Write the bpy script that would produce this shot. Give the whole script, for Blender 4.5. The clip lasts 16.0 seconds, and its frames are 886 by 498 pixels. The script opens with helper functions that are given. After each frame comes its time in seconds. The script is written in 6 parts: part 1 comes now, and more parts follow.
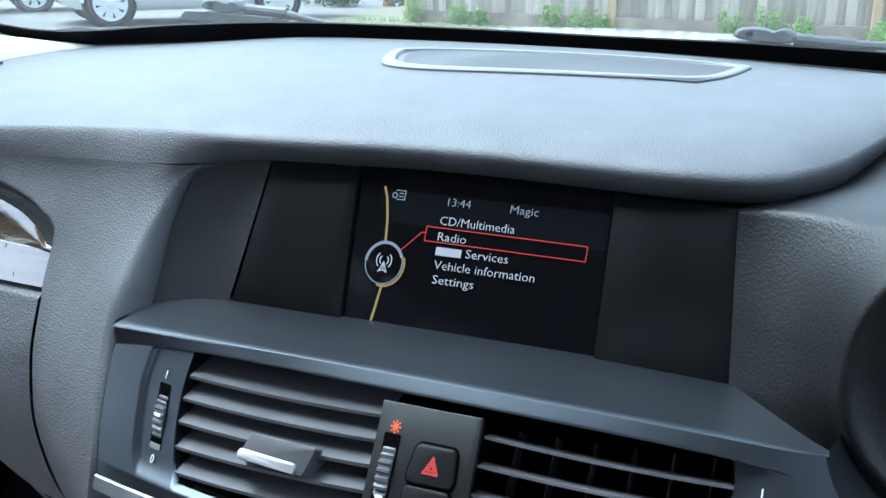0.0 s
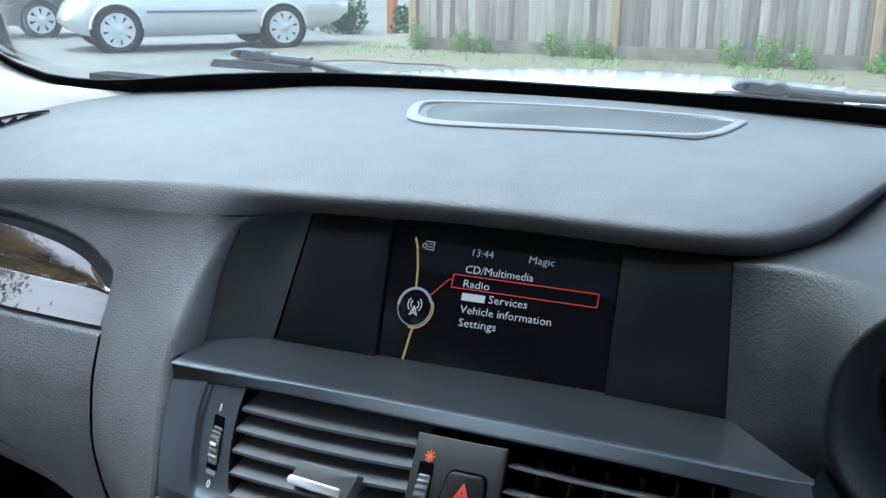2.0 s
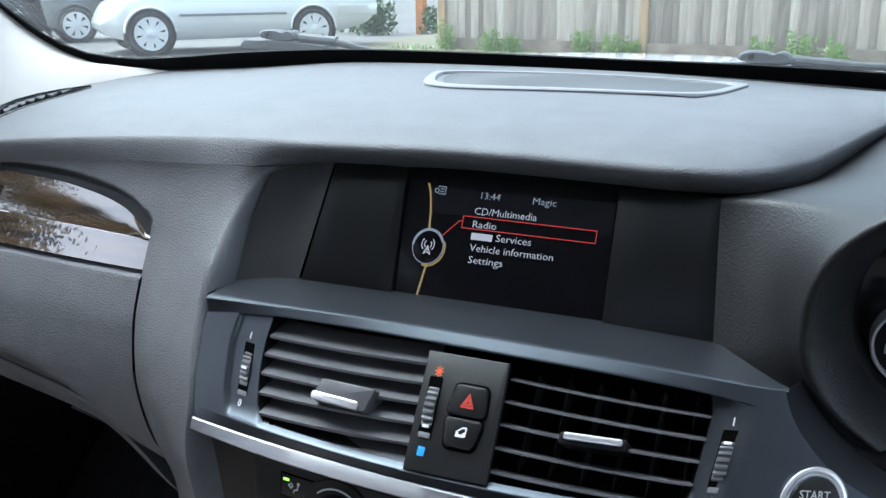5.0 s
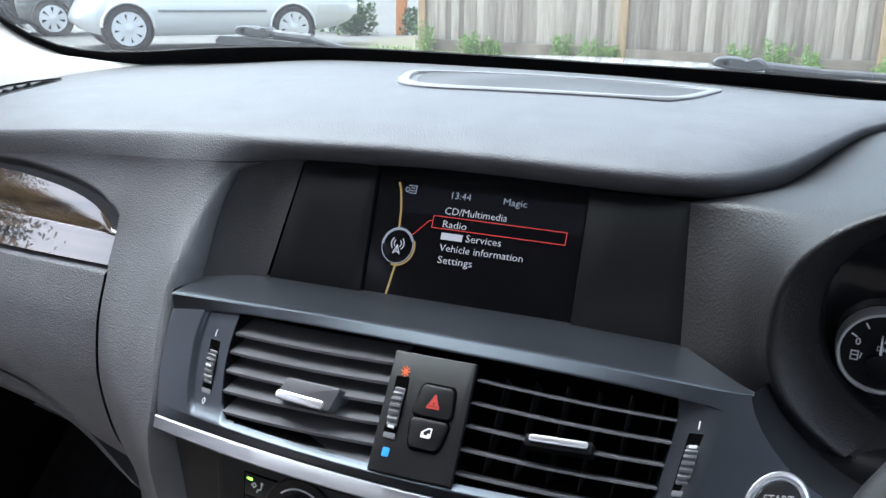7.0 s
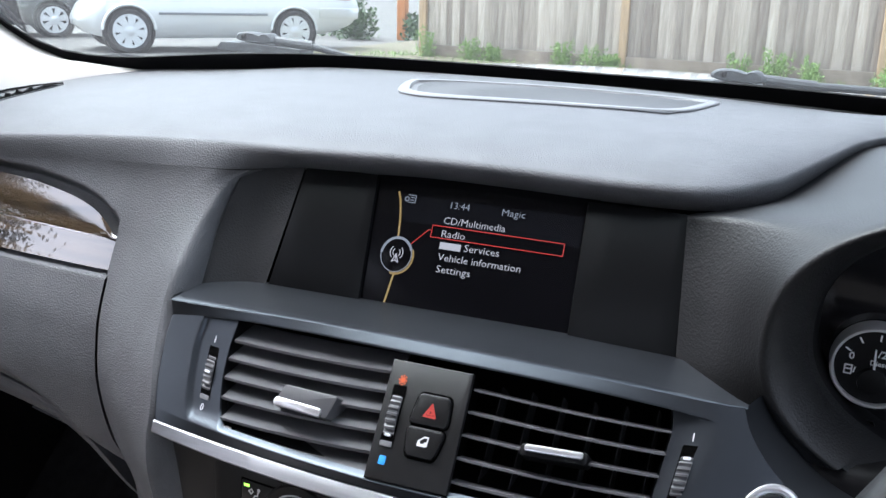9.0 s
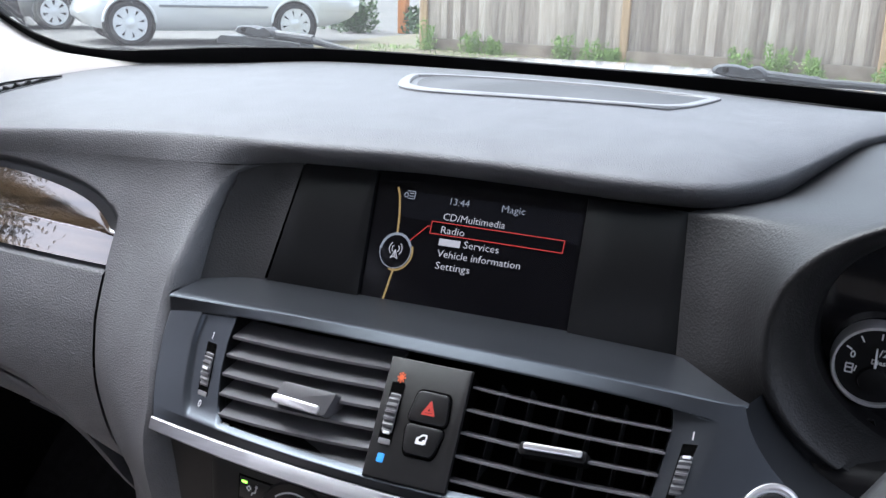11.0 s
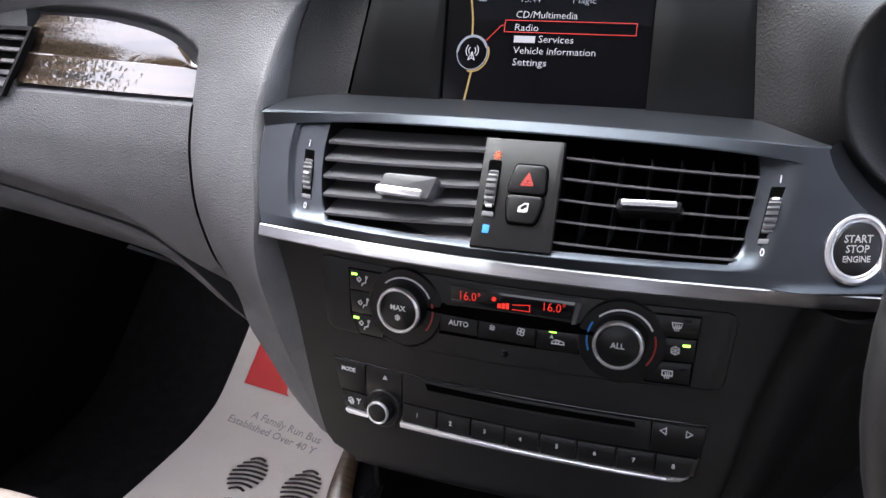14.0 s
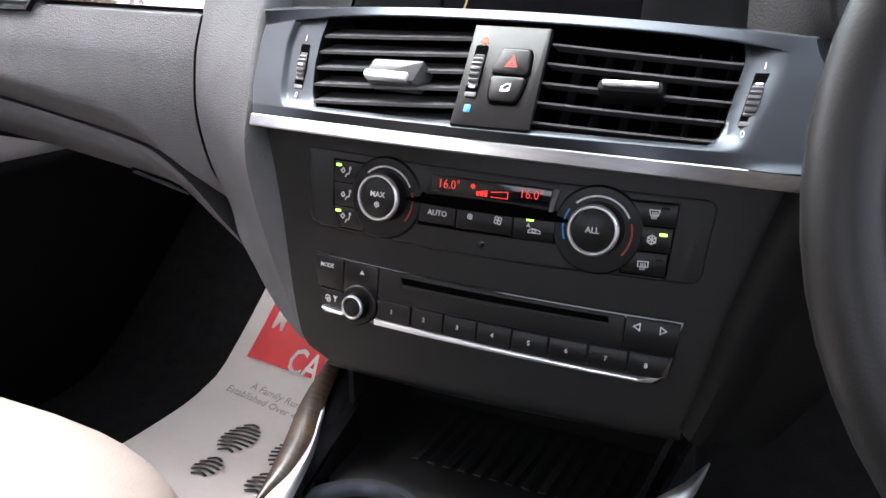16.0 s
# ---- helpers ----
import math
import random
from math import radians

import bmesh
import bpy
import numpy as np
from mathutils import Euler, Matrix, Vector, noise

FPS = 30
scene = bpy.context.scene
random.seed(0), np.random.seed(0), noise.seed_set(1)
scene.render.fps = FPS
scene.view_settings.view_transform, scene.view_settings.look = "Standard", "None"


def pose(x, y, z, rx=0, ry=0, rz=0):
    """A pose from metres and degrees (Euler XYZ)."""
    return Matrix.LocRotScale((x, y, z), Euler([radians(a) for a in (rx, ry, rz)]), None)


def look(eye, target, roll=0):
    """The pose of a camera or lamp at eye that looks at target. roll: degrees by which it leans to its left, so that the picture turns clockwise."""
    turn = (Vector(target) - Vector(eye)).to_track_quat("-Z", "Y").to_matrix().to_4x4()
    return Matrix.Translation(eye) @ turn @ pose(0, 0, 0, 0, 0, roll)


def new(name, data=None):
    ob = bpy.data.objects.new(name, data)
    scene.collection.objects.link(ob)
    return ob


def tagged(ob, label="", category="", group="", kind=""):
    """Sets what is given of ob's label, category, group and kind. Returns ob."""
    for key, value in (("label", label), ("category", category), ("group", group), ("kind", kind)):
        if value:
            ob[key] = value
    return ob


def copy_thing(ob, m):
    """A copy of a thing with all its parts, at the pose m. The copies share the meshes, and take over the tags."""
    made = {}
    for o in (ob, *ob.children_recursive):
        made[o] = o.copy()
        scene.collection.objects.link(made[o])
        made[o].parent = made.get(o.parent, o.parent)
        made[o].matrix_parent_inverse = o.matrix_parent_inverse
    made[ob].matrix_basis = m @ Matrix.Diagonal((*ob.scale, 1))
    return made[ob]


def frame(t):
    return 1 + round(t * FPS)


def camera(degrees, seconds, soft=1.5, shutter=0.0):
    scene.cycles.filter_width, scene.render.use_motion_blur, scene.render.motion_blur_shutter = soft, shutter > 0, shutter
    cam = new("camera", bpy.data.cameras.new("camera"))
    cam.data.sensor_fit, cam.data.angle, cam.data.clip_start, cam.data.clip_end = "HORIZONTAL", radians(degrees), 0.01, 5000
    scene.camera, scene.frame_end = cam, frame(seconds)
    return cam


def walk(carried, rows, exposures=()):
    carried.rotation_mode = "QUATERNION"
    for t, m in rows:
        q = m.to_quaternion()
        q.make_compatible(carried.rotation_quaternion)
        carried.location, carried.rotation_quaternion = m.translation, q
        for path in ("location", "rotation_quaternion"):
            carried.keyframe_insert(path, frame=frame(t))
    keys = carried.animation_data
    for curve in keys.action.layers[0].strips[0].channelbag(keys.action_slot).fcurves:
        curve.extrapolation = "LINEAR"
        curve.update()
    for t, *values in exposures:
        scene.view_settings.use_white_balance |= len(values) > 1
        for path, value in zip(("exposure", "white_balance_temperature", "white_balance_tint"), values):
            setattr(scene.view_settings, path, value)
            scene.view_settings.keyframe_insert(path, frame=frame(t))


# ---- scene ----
EXPOSURES = [(0, 2.52, 5250, 3), (2, 2.25, 5400, 4), (3.5, 2.2, 5500, 5), (7, 2.45, 5850, 11), (8.5, 2.45, 5950, 13), (11, 2.4, 6000, 16), (12.5, 2.6, 6150, 19), (14, 2.9, 6250, 18), (16, 3.2, 6350, 16)]
cam = camera(51.3, 16.0)
PATH = [
    (0, (0.145, -0.328, 1.227), (-0.534, 1.446, 0.599), 2.1),
    (0.5, (0.137, -0.333, 1.238), (-0.514, 1.457, 0.628), 4.1),
    (1, (0.124, -0.339, 1.25), (-0.509, 1.463, 0.654), 3.7),
    (1.5, (0.133, -0.359, 1.257), (-0.53, 1.433, 0.666), 3.3),
    (2, (0.149, -0.382, 1.258), (-0.541, 1.404, 0.68), 2.3),
    (2.5, (0.159, -0.403, 1.254), (-0.553, 1.376, 0.68), 2.0),
    (3, (0.166, -0.412, 1.246), (-0.554, 1.36, 0.663), 1.9),
    (3.5, (0.172, -0.429, 1.243), (-0.577, 1.332, 0.664), 1.3),
    (4, (0.177, -0.435, 1.236), (-0.585, 1.322, 0.66), 1.5),
    (6.5, (0.189, -0.427, 1.233), (-0.522, 1.35, 0.652), 2.1),
    (7, (0.188, -0.427, 1.232), (-0.518, 1.355, 0.661), 2.8),
    (7.5, (0.19, -0.427, 1.232), (-0.515, 1.357, 0.665), 3.0),
    (8, (0.192, -0.43, 1.236), (-0.507, 1.359, 0.675), 3.2),
    (8.5, (0.19, -0.431, 1.236), (-0.513, 1.357, 0.677), 3.4),
    (11, (0.188, -0.427, 1.237), (-0.514, 1.356, 0.664), 3.7),
    (11.5, (0.218, -0.433, 1.236), (-0.623, 1.269, 0.607), 2.4),
    (12, (0.181, -0.475, 1.207), (-0.523, 1.264, 0.511), 0.5),
    (12.5, (0.155, -0.49, 1.203), (-0.528, 1.245, 0.48), -0.7),
    (13, (0.167, -0.485, 1.194), (-0.509, 1.242, 0.445), -1.2),
    (13.5, (0.164, -0.491, 1.189), (-0.514, 1.229, 0.427), -1.0),
    (14, (0.167, -0.496, 1.174), (-0.543, 1.211, 0.409), -1.4),
    (14.5, (0.165, -0.502, 1.129), (-0.611, 1.215, 0.459), -0.1),
    (15, (0.197, -0.51, 1.088), (-0.644, 1.196, 0.47), -2.0),
    (15.5, (0.208, -0.509, 1.059), (-0.615, 1.21, 0.453), 0.7),
    (16, (0.221, -0.515, 1.054), (-0.599, 1.208, 0.456), 1.5),
]
walk(cam, [(t, look(eye, target, roll)) for t, eye, target, roll in PATH], EXPOSURES)

# ---- world and sun: overcast sky through the car's glass ----
world = bpy.data.worlds.new("overcast_sky")
scene.world = world
world.use_nodes = True
wn = world.node_tree.nodes
sky = wn.new("ShaderNodeTexSky")
sky.sky_type, sky.sun_disc = "NISHITA", False
sky.sun_elevation, sky.sun_rotation = radians(61), radians(-86)
sky.air_density, sky.dust_density, sky.ozone_density = 1.0, 5.0, 1.0
wn["Background"].inputs["Strength"].default_value = 0.15
pale = wn.new("ShaderNodeHueSaturation")
pale.inputs["Saturation"].default_value = 0.35
world.node_tree.links.new(sky.outputs[0], pale.inputs["Color"])
world.node_tree.links.new(pale.outputs[0], wn["Background"].inputs["Color"])
sun = new("sun", bpy.data.lights.new("sun", "SUN"))
sun.data.energy, sun.data.angle, sun.data.color = 0.55, radians(60), (1.0, 0.98, 0.96)
sun.matrix_world = look((-5.3, 0.35, 9.6), (0, 0, 0))

# ---- materials ----
def material(name, color, rough=0.5, metal=0.0, spec=0.5, coat=0.0, emit=None, power=0.0, noise_scale=0.0, vary=0.0,
             bump=0.0, bump_scale=400.0, grain="noise", stretch=(1, 1, 1), color2=None, rough_vary=0.0):
    """A surface: base colour with soft variation, fine relief and roughness."""
    m = bpy.data.materials.new(name)
    m.use_nodes = True
    nt = m.node_tree
    b = nt.nodes["Principled BSDF"]
    b.inputs["Base Color"].default_value = (*color, 1)
    b.inputs["Roughness"].default_value = rough
    b.inputs["Metallic"].default_value = metal
    b.inputs["Specular IOR Level"].default_value = spec
    b.inputs["Coat Weight"].default_value = coat
    b.inputs["Coat Roughness"].default_value = 0.03
    if emit:
        b.inputs["Emission Color"].default_value = (*emit, 1)
        b.inputs["Emission Strength"].default_value = power
    co = nt.nodes.new("ShaderNodeTexCoord")
    mp = nt.nodes.new("ShaderNodeMapping")
    mp.inputs["Scale"].default_value = stretch
    nt.links.new(co.outputs["Object"], mp.inputs["Vector"])
    if vary:
        n = nt.nodes.new("ShaderNodeTexNoise")
        n.inputs["Scale"].default_value, n.inputs["Detail"].default_value = noise_scale, 6
        nt.links.new(mp.outputs[0], n.inputs["Vector"])
        r = nt.nodes.new("ShaderNodeValToRGB")
        r.color_ramp.elements[0].position, r.color_ramp.elements[1].position = 0.3, 0.7
        c2 = color2 or tuple(min(1, c * (1 + vary)) for c in color)
        c1 = color if color2 else tuple(c * (1 - vary) for c in color)
        r.color_ramp.elements[0].color, r.color_ramp.elements[1].color = (*c1, 1), (*c2, 1)
        nt.links.new(n.outputs["Fac"], r.inputs["Fac"])
        nt.links.new(r.outputs["Color"], b.inputs["Base Color"])
        if rough_vary:
            rm = nt.nodes.new("ShaderNodeMapRange")
            rm.inputs["To Min"].default_value, rm.inputs["To Max"].default_value = rough - rough_vary, rough + rough_vary
            nt.links.new(n.outputs["Fac"], rm.inputs["Value"])
            nt.links.new(rm.outputs[0], b.inputs["Roughness"])
    if bump:
        if grain == "leather":
            v = nt.nodes.new("ShaderNodeTexVoronoi")
            v.feature = "SMOOTH_F1"
            v.inputs["Scale"].default_value = bump_scale
            nt.links.new(mp.outputs[0], v.inputs["Vector"])
            out = v.outputs["Distance"]
        else:
            v = nt.nodes.new("ShaderNodeTexNoise")
            v.inputs["Scale"].default_value, v.inputs["Detail"].default_value = bump_scale, 4
            nt.links.new(mp.outputs[0], v.inputs["Vector"])
            out = v.outputs["Fac"]
        bp = nt.nodes.new("ShaderNodeBump")
        bp.inputs["Strength"].default_value, bp.inputs["Distance"].default_value = bump, 0.001
        nt.links.new(out, bp.inputs["Height"])
        nt.links.new(bp.outputs[0], b.inputs["Normal"])
    return m


def glass(name, tint, gloss=0.05):
    """A thin pane: clear, with a faint painted glare haze and a mirror that grows towards grazing angles."""
    m = bpy.data.materials.new(name)
    m.use_nodes = True
    nt = m.node_tree
    nt.nodes.remove(nt.nodes["Principled BSDF"])
    t, g, f, mix = (nt.nodes.new("ShaderNode" + k) for k in ("BsdfTransparent", "BsdfGlossy", "Fresnel", "MixShader"))
    t.inputs["Color"].default_value = (*tint, 1)
    g.inputs["Roughness"].default_value = gloss
    f.inputs["IOR"].default_value = 1.25
    nt.links.new(f.outputs[0], mix.inputs[0])
    nt.links.new(t.outputs[0], mix.inputs[1])
    nt.links.new(g.outputs[0], mix.inputs[2])
    # small translucent share imitates the glare that veils the view outside
    haze, veil = nt.nodes.new("ShaderNodeBsdfTranslucent"), nt.nodes.new("ShaderNodeMixShader")
    veil.inputs[0].default_value = 0.014
    nt.links.new(mix.outputs[0], veil.inputs[1])
    nt.links.new(haze.outputs[0], veil.inputs[2])
    nt.links.new(veil.outputs[0], nt.nodes["Material Output"].inputs["Surface"])
    return m


SOFT = material("grained_soft_plastic", (0.08, 0.0815, 0.086), 0.5, spec=0.36, bump=0.52, bump_scale=1000, grain="leather", noise_scale=30, vary=0.12)
# soft plastic again, darkened so its colour carries the hood's shade
HOODSHADE = material("shade_tinted_hood_plastic", (0.0115, 0.0118, 0.0124), 0.44, spec=0.29, bump=0.25, bump_scale=760, grain="leather", noise_scale=25, vary=0.12)
BLACK = material("matt_black_plastic", (0.005, 0.005, 0.0055), 0.55, spec=0.15, bump=0.15, bump_scale=1500, noise_scale=40, vary=0.2)
PANEL = material("black_console_plastic", (0.009, 0.0089, 0.0088), 0.4, spec=0.28, bump=0.12, bump_scale=2500, noise_scale=30, vary=0.15, rough_vary=0.05)
BUTTON = material("soft_touch_button", (0.0052, 0.0052, 0.0054), 0.36, spec=0.28, bump=0.06, bump_scale=2500, noise_scale=60, vary=0.15)
# darker copy of the soft plastic; paints shade on recess wall and vanes
SHADEPLASTIC = material("shade_tinted_grained_plastic", (0.014, 0.0145, 0.0152), 0.5, spec=0.25, bump=0.3, bump_scale=850, grain="leather", noise_scale=25, vary=0.12)
SATIN = material("satin_anthracite_paint", (0.055, 0.062, 0.071), 0.33, spec=0.4, metal=0.85, noise_scale=20, vary=0.08, bump=0.03, bump_scale=3000)
SLAT = material("grey_slat_plastic", (0.075, 0.075, 0.079), 0.4, noise_scale=60, vary=0.1)
ALU = material("brushed_aluminium", (0.29, 0.29, 0.305), 0.42, metal=1.0, noise_scale=300, vary=0.12, stretch=(0.04, 1, 1), rough_vary=0.06)
CHROME = material("satin_chrome", (0.8, 0.8, 0.82), 0.28, metal=0.9, noise_scale=90, vary=0.04)
# pale finish instead of chrome; its colour carries the gauge ring's bright reflections
CHROMESTANDIN = material("pale_chrome_stand_in", (0.5, 0.5, 0.51), 0.35, metal=0.3, noise_scale=80, vary=0.04)
GLOSSBLACK = material("gloss_black", (0.006, 0.006, 0.007), 0.08, noise_scale=30, vary=0.2)
SIDEPANEL = material("display_side_panel_plastic", (0.004, 0.0043, 0.0047), 0.36, spec=0.14, bump=0.05, bump_scale=2500, noise_scale=30, vary=0.12)
DISPLAY = material("display_glass", (0.0022, 0.0022, 0.003), 0.2, spec=0.13, noise_scale=20, vary=0.2)
# near-black colour stands in for the shade inside slots, wells and ducts
VOIDSHADE = material("painted_void_shade", (0.0015, 0.0015, 0.0015), 0.95, spec=0.02, noise_scale=20, vary=0.2)
WHITE = material("white_print", (0.64, 0.65, 0.66), 0.5, noise_scale=200, vary=0.05)
GREYPRINT = material("grey_print", (0.3, 0.3, 0.3), 0.5, noise_scale=200, vary=0.1)
CREAM = material("cream_headlining_fabric", (0.62, 0.605, 0.575), 0.85, bump=0.3, bump_scale=1200, noise_scale=14, vary=0.04)
PILLAR = material("cream_pillar_plastic", (0.46, 0.445, 0.42), 0.6, bump=0.1, bump_scale=700, noise_scale=14, vary=0.04)
ANTHRACITE = material("dark_rear_closing_fabric", (0.07, 0.07, 0.072), 0.9, bump=0.3, bump_scale=1200, noise_scale=14, vary=0.06)
BEIGE = material("beige_leather", (0.34, 0.295, 0.258), 0.5, bump=0.3, bump_scale=450, grain="leather", noise_scale=9, vary=0.06)
CARPET = material("black_carpet", (0.0115, 0.0115, 0.0122), 0.95, spec=0.1, bump=0.8, bump_scale=900, noise_scale=60, vary=0.3)
TAN = material("tan_door_leather", (0.3, 0.235, 0.185), 0.55, bump=0.2, bump_scale=450, grain="leather", noise_scale=9, vary=0.08)
RIMGREY = material("light_grey_rim_plastic", (0.13, 0.132, 0.136), 0.4, noise_scale=60, vary=0.06)
PAPER = material("white_floor_paper", (0.66, 0.63, 0.6), 0.75, bump=0.15, bump_scale=150, noise_scale=6, vary=0.05)
REDPRINT = material("red_print", (0.62, 0.02, 0.025), 0.6, noise_scale=30, vary=0.06)
BLACKPRINT = material("black_print", (0.02, 0.018, 0.018), 0.7, noise_scale=80, vary=0.3)
LED_GREEN = material("green_led", (0.1, 0.5, 0.05), 0.4, emit=(0.35, 1.0, 0.08), power=0.5)
LED_RED = material("red_segment", (0.3, 0.02, 0.01), 0.4, emit=(1.0, 0.035, 0.02), power=0.11)
RED = material("red_marking", (0.36, 0.03, 0.02), 0.45, noise_scale=100, vary=0.1)
BLUE = material("blue_marking", (0.03, 0.28, 0.75), 0.45, noise_scale=100, vary=0.1)
ORANGE = material("orange_marking", (0.55, 0.09, 0.02), 0.45, noise_scale=100, vary=0.1)
SCREEN_WHITE = material("lit_white", (0.06, 0.06, 0.06), 0.4, emit=(0.86, 0.88, 0.95), power=0.085)
SCREEN_GREY = material("lit_grey", (0.04, 0.04, 0.04), 0.4, emit=(0.6, 0.68, 0.8), power=0.07)
SCREEN_RED = material("lit_red", (0.05, 0.01, 0.01), 0.4, emit=(0.95, 0.05, 0.04), power=0.1)
SCREEN_AMBER = material("lit_amber", (0.05, 0.04, 0.02), 0.4, emit=(0.75, 0.5, 0.17), power=0.075)
SCREEN_DARK = material("lit_dark_grey", (0.003, 0.003, 0.004), 0.22, spec=0.14, emit=(0.1, 0.11, 0.14), power=0.006)
TRAY = material("tray_plastic", (0.0075, 0.0076, 0.0078), 0.5, spec=0.3, bump=0.2, bump_scale=1400, noise_scale=40, vary=0.2)
KNEE = material("dark_knee_plastic", (0.005, 0.005, 0.005), 0.6, spec=0.07, bump=0.2, bump_scale=900, grain="leather", noise_scale=25, vary=0.12)
LEATHER = material("black_leather", (0.012, 0.0118, 0.0116), 0.44, spec=0.4, bump=0.08, bump_scale=900, grain="leather", noise_scale=30, vary=0.15)
GLASS = glass("windscreen_glass", (0.9, 0.95, 0.94), 0.0)
RUBBER = material("black_rubber", (0.022, 0.022, 0.024), 0.6, spec=0.3, noise_scale=40, vary=0.2, bump=0.1, bump_scale=800)
WHITEPAINT = material("white_car_paint", (0.62, 0.63, 0.64), 0.25, coat=1.0, noise_scale=4, vary=0.02)


def wood(name, dark, mid, gloss, scale, axis, lacquer=1.85):
    """Straight-grained veneer with darker bands, along one axis."""
    m = material(name, mid, gloss, coat=1.0)
    nt = m.node_tree
    b = nt.nodes["Principled BSDF"]
    b.inputs["Coat IOR"].default_value = lacquer
    b.inputs["Coat Roughness"].default_value = 0.012
    mp = next(n for n in nt.nodes if n.type == "MAPPING")
    mp.inputs["Scale"].default_value = axis
    n = nt.nodes.new("ShaderNodeTexNoise")
    n.inputs["Scale"].default_value, n.inputs["Detail"].default_value, n.inputs["Distortion"].default_value = scale, 8, 1.2
    r = nt.nodes.new("ShaderNodeValToRGB")
    r.color_ramp.elements[0].position, r.color_ramp.elements[1].position = 0.38, 0.62
    r.color_ramp.elements[0].color, r.color_ramp.elements[1].color = (*dark, 1), (*mid, 1)
    nt.links.new(mp.outputs[0], n.inputs["Vector"])
    nt.links.new(n.outputs["Fac"], r.inputs["Fac"])
    nt.links.new(r.outputs["Color"], b.inputs["Base Color"])
    return m


WOOD = wood("glossy_dark_wood", (0.006, 0.004, 0.003), (0.07, 0.048, 0.028), 0.12, 55, (0.12, 1, 1.6))
WOODTRIM = wood("glossy_bamboo_grain_wood", (0.004, 0.003, 0.0025), (0.045, 0.028, 0.017), 0.3, 190, (0.12, 1, 0.12), 1.4)

# ---- tools ----
def smoothstep_curve(tab):
    """A smooth function through a short table of (key, value)."""
    ks = [k for k, _ in tab]
    vs = [v for _, v in tab]
    n = len(ks)
    d = [(vs[i + 1] - vs[i]) / (ks[i + 1] - ks[i]) for i in range(n - 1)]
    m = [d[0]] + [0 if d[i - 1] * d[i] <= 0 else 2 * d[i - 1] * d[i] / (d[i - 1] + d[i]) for i in range(1, n - 1)] + [d[-1]]

    def f(k):
        if k <= ks[0]:
            return vs[0] + m[0] * (k - ks[0])
        if k >= ks[-1]:
            return vs[-1] + m[-1] * (k - ks[-1])
        i = max(j for j in range(n - 1) if ks[j] <= k)
        h = ks[i + 1] - ks[i]
        t = (k - ks[i]) / h
        return ((2 * t**3 - 3 * t**2 + 1) * vs[i] + (t**3 - 2 * t**2 + t) * h * m[i]
                + (-2 * t**3 + 3 * t**2) * vs[i + 1] + (t**3 - t**2) * h * m[i + 1])
    return f


def lerp(a, b, t):
    return a + (b - a) * t


def span(a, b, n):
    return [lerp(a, b, i / (n - 1)) for i in range(n)]


def finish(bm, angle=35):
    bmesh.ops.recalc_face_normals(bm, faces=bm.faces)
    for f in bm.faces:
        f.smooth = True
    for e in bm.edges:
        e.smooth = not (len(e.link_faces) == 2 and e.calc_face_angle(0) > radians(angle))


def thing(name, label, category, group="", kind="", at=(0, 0, 0)):
    """An empty at the base of a thing."""
    ob = new(name)
    ob.empty_display_size = 0.05
    ob.location = at
    return tagged(ob, label, category, group, kind)


def part(name, bm, mat, parent=None, label="", angle=35):
    """Links a bmesh as one mesh object, under a thing or a part."""
    finish(bm, angle)
    me = bpy.data.meshes.new(name)
    bm.to_mesh(me)
    bm.free()
    me.materials.append(mat)
    ob = new(name, me)
    if parent is not None:
        ob.parent = parent
        up = parent
        off = Vector((0, 0, 0))
        while up is not None:
            off = off + up.location
            up = up.parent
        ob.location = -off
    return tagged(ob, label)


def grid(fn, us, vs, thick=0.0):
    """A sheet of quads through fn(u, v), given a thickness."""
    bm = bmesh.new()
    rows = [[bm.verts.new(fn(u, v)) for v in vs] for u in us]
    for i in range(len(us) - 1):
        for j in range(len(vs) - 1):
            bm.faces.new((rows[i][j], rows[i + 1][j], rows[i + 1][j + 1], rows[i][j + 1]))
    if thick:
        bmesh.ops.recalc_face_normals(bm, faces=bm.faces)
        bmesh.ops.solidify(bm, geom=bm.faces[:], thickness=thick)
    return bm


def loft(rings, caps=True):
    """A closed-section body through rings of equal length."""
    bm = bmesh.new()
    vs = [[bm.verts.new(p) for p in r] for r in rings]
    n = len(rings[0])
    for a, b in zip(vs, vs[1:]):
        for i in range(n):
            bm.faces.new((a[i], a[(i + 1) % n], b[(i + 1) % n], b[i]))
    if caps:
        bm.faces.new(vs[0])
        bm.faces.new(vs[-1])
    return bm


def outline(w, h, r, n=5):
    """A rounded rectangle about the origin, in x and z."""
    r = min(r, w / 2 - 1e-5, h / 2 - 1e-5)
    pts = []
    for cx, cz, a0 in ((w / 2 - r, h / 2 - r, 0), (-w / 2 + r, h / 2 - r, 90), (-w / 2 + r, -h / 2 + r, 180), (w / 2 - r, -h / 2 + r, 270)):
        for i in range(n + 1):
            a = radians(a0 + 90 * i / n)
            pts.append((cx + r * math.cos(a), cz + r * math.sin(a)))
    return pts


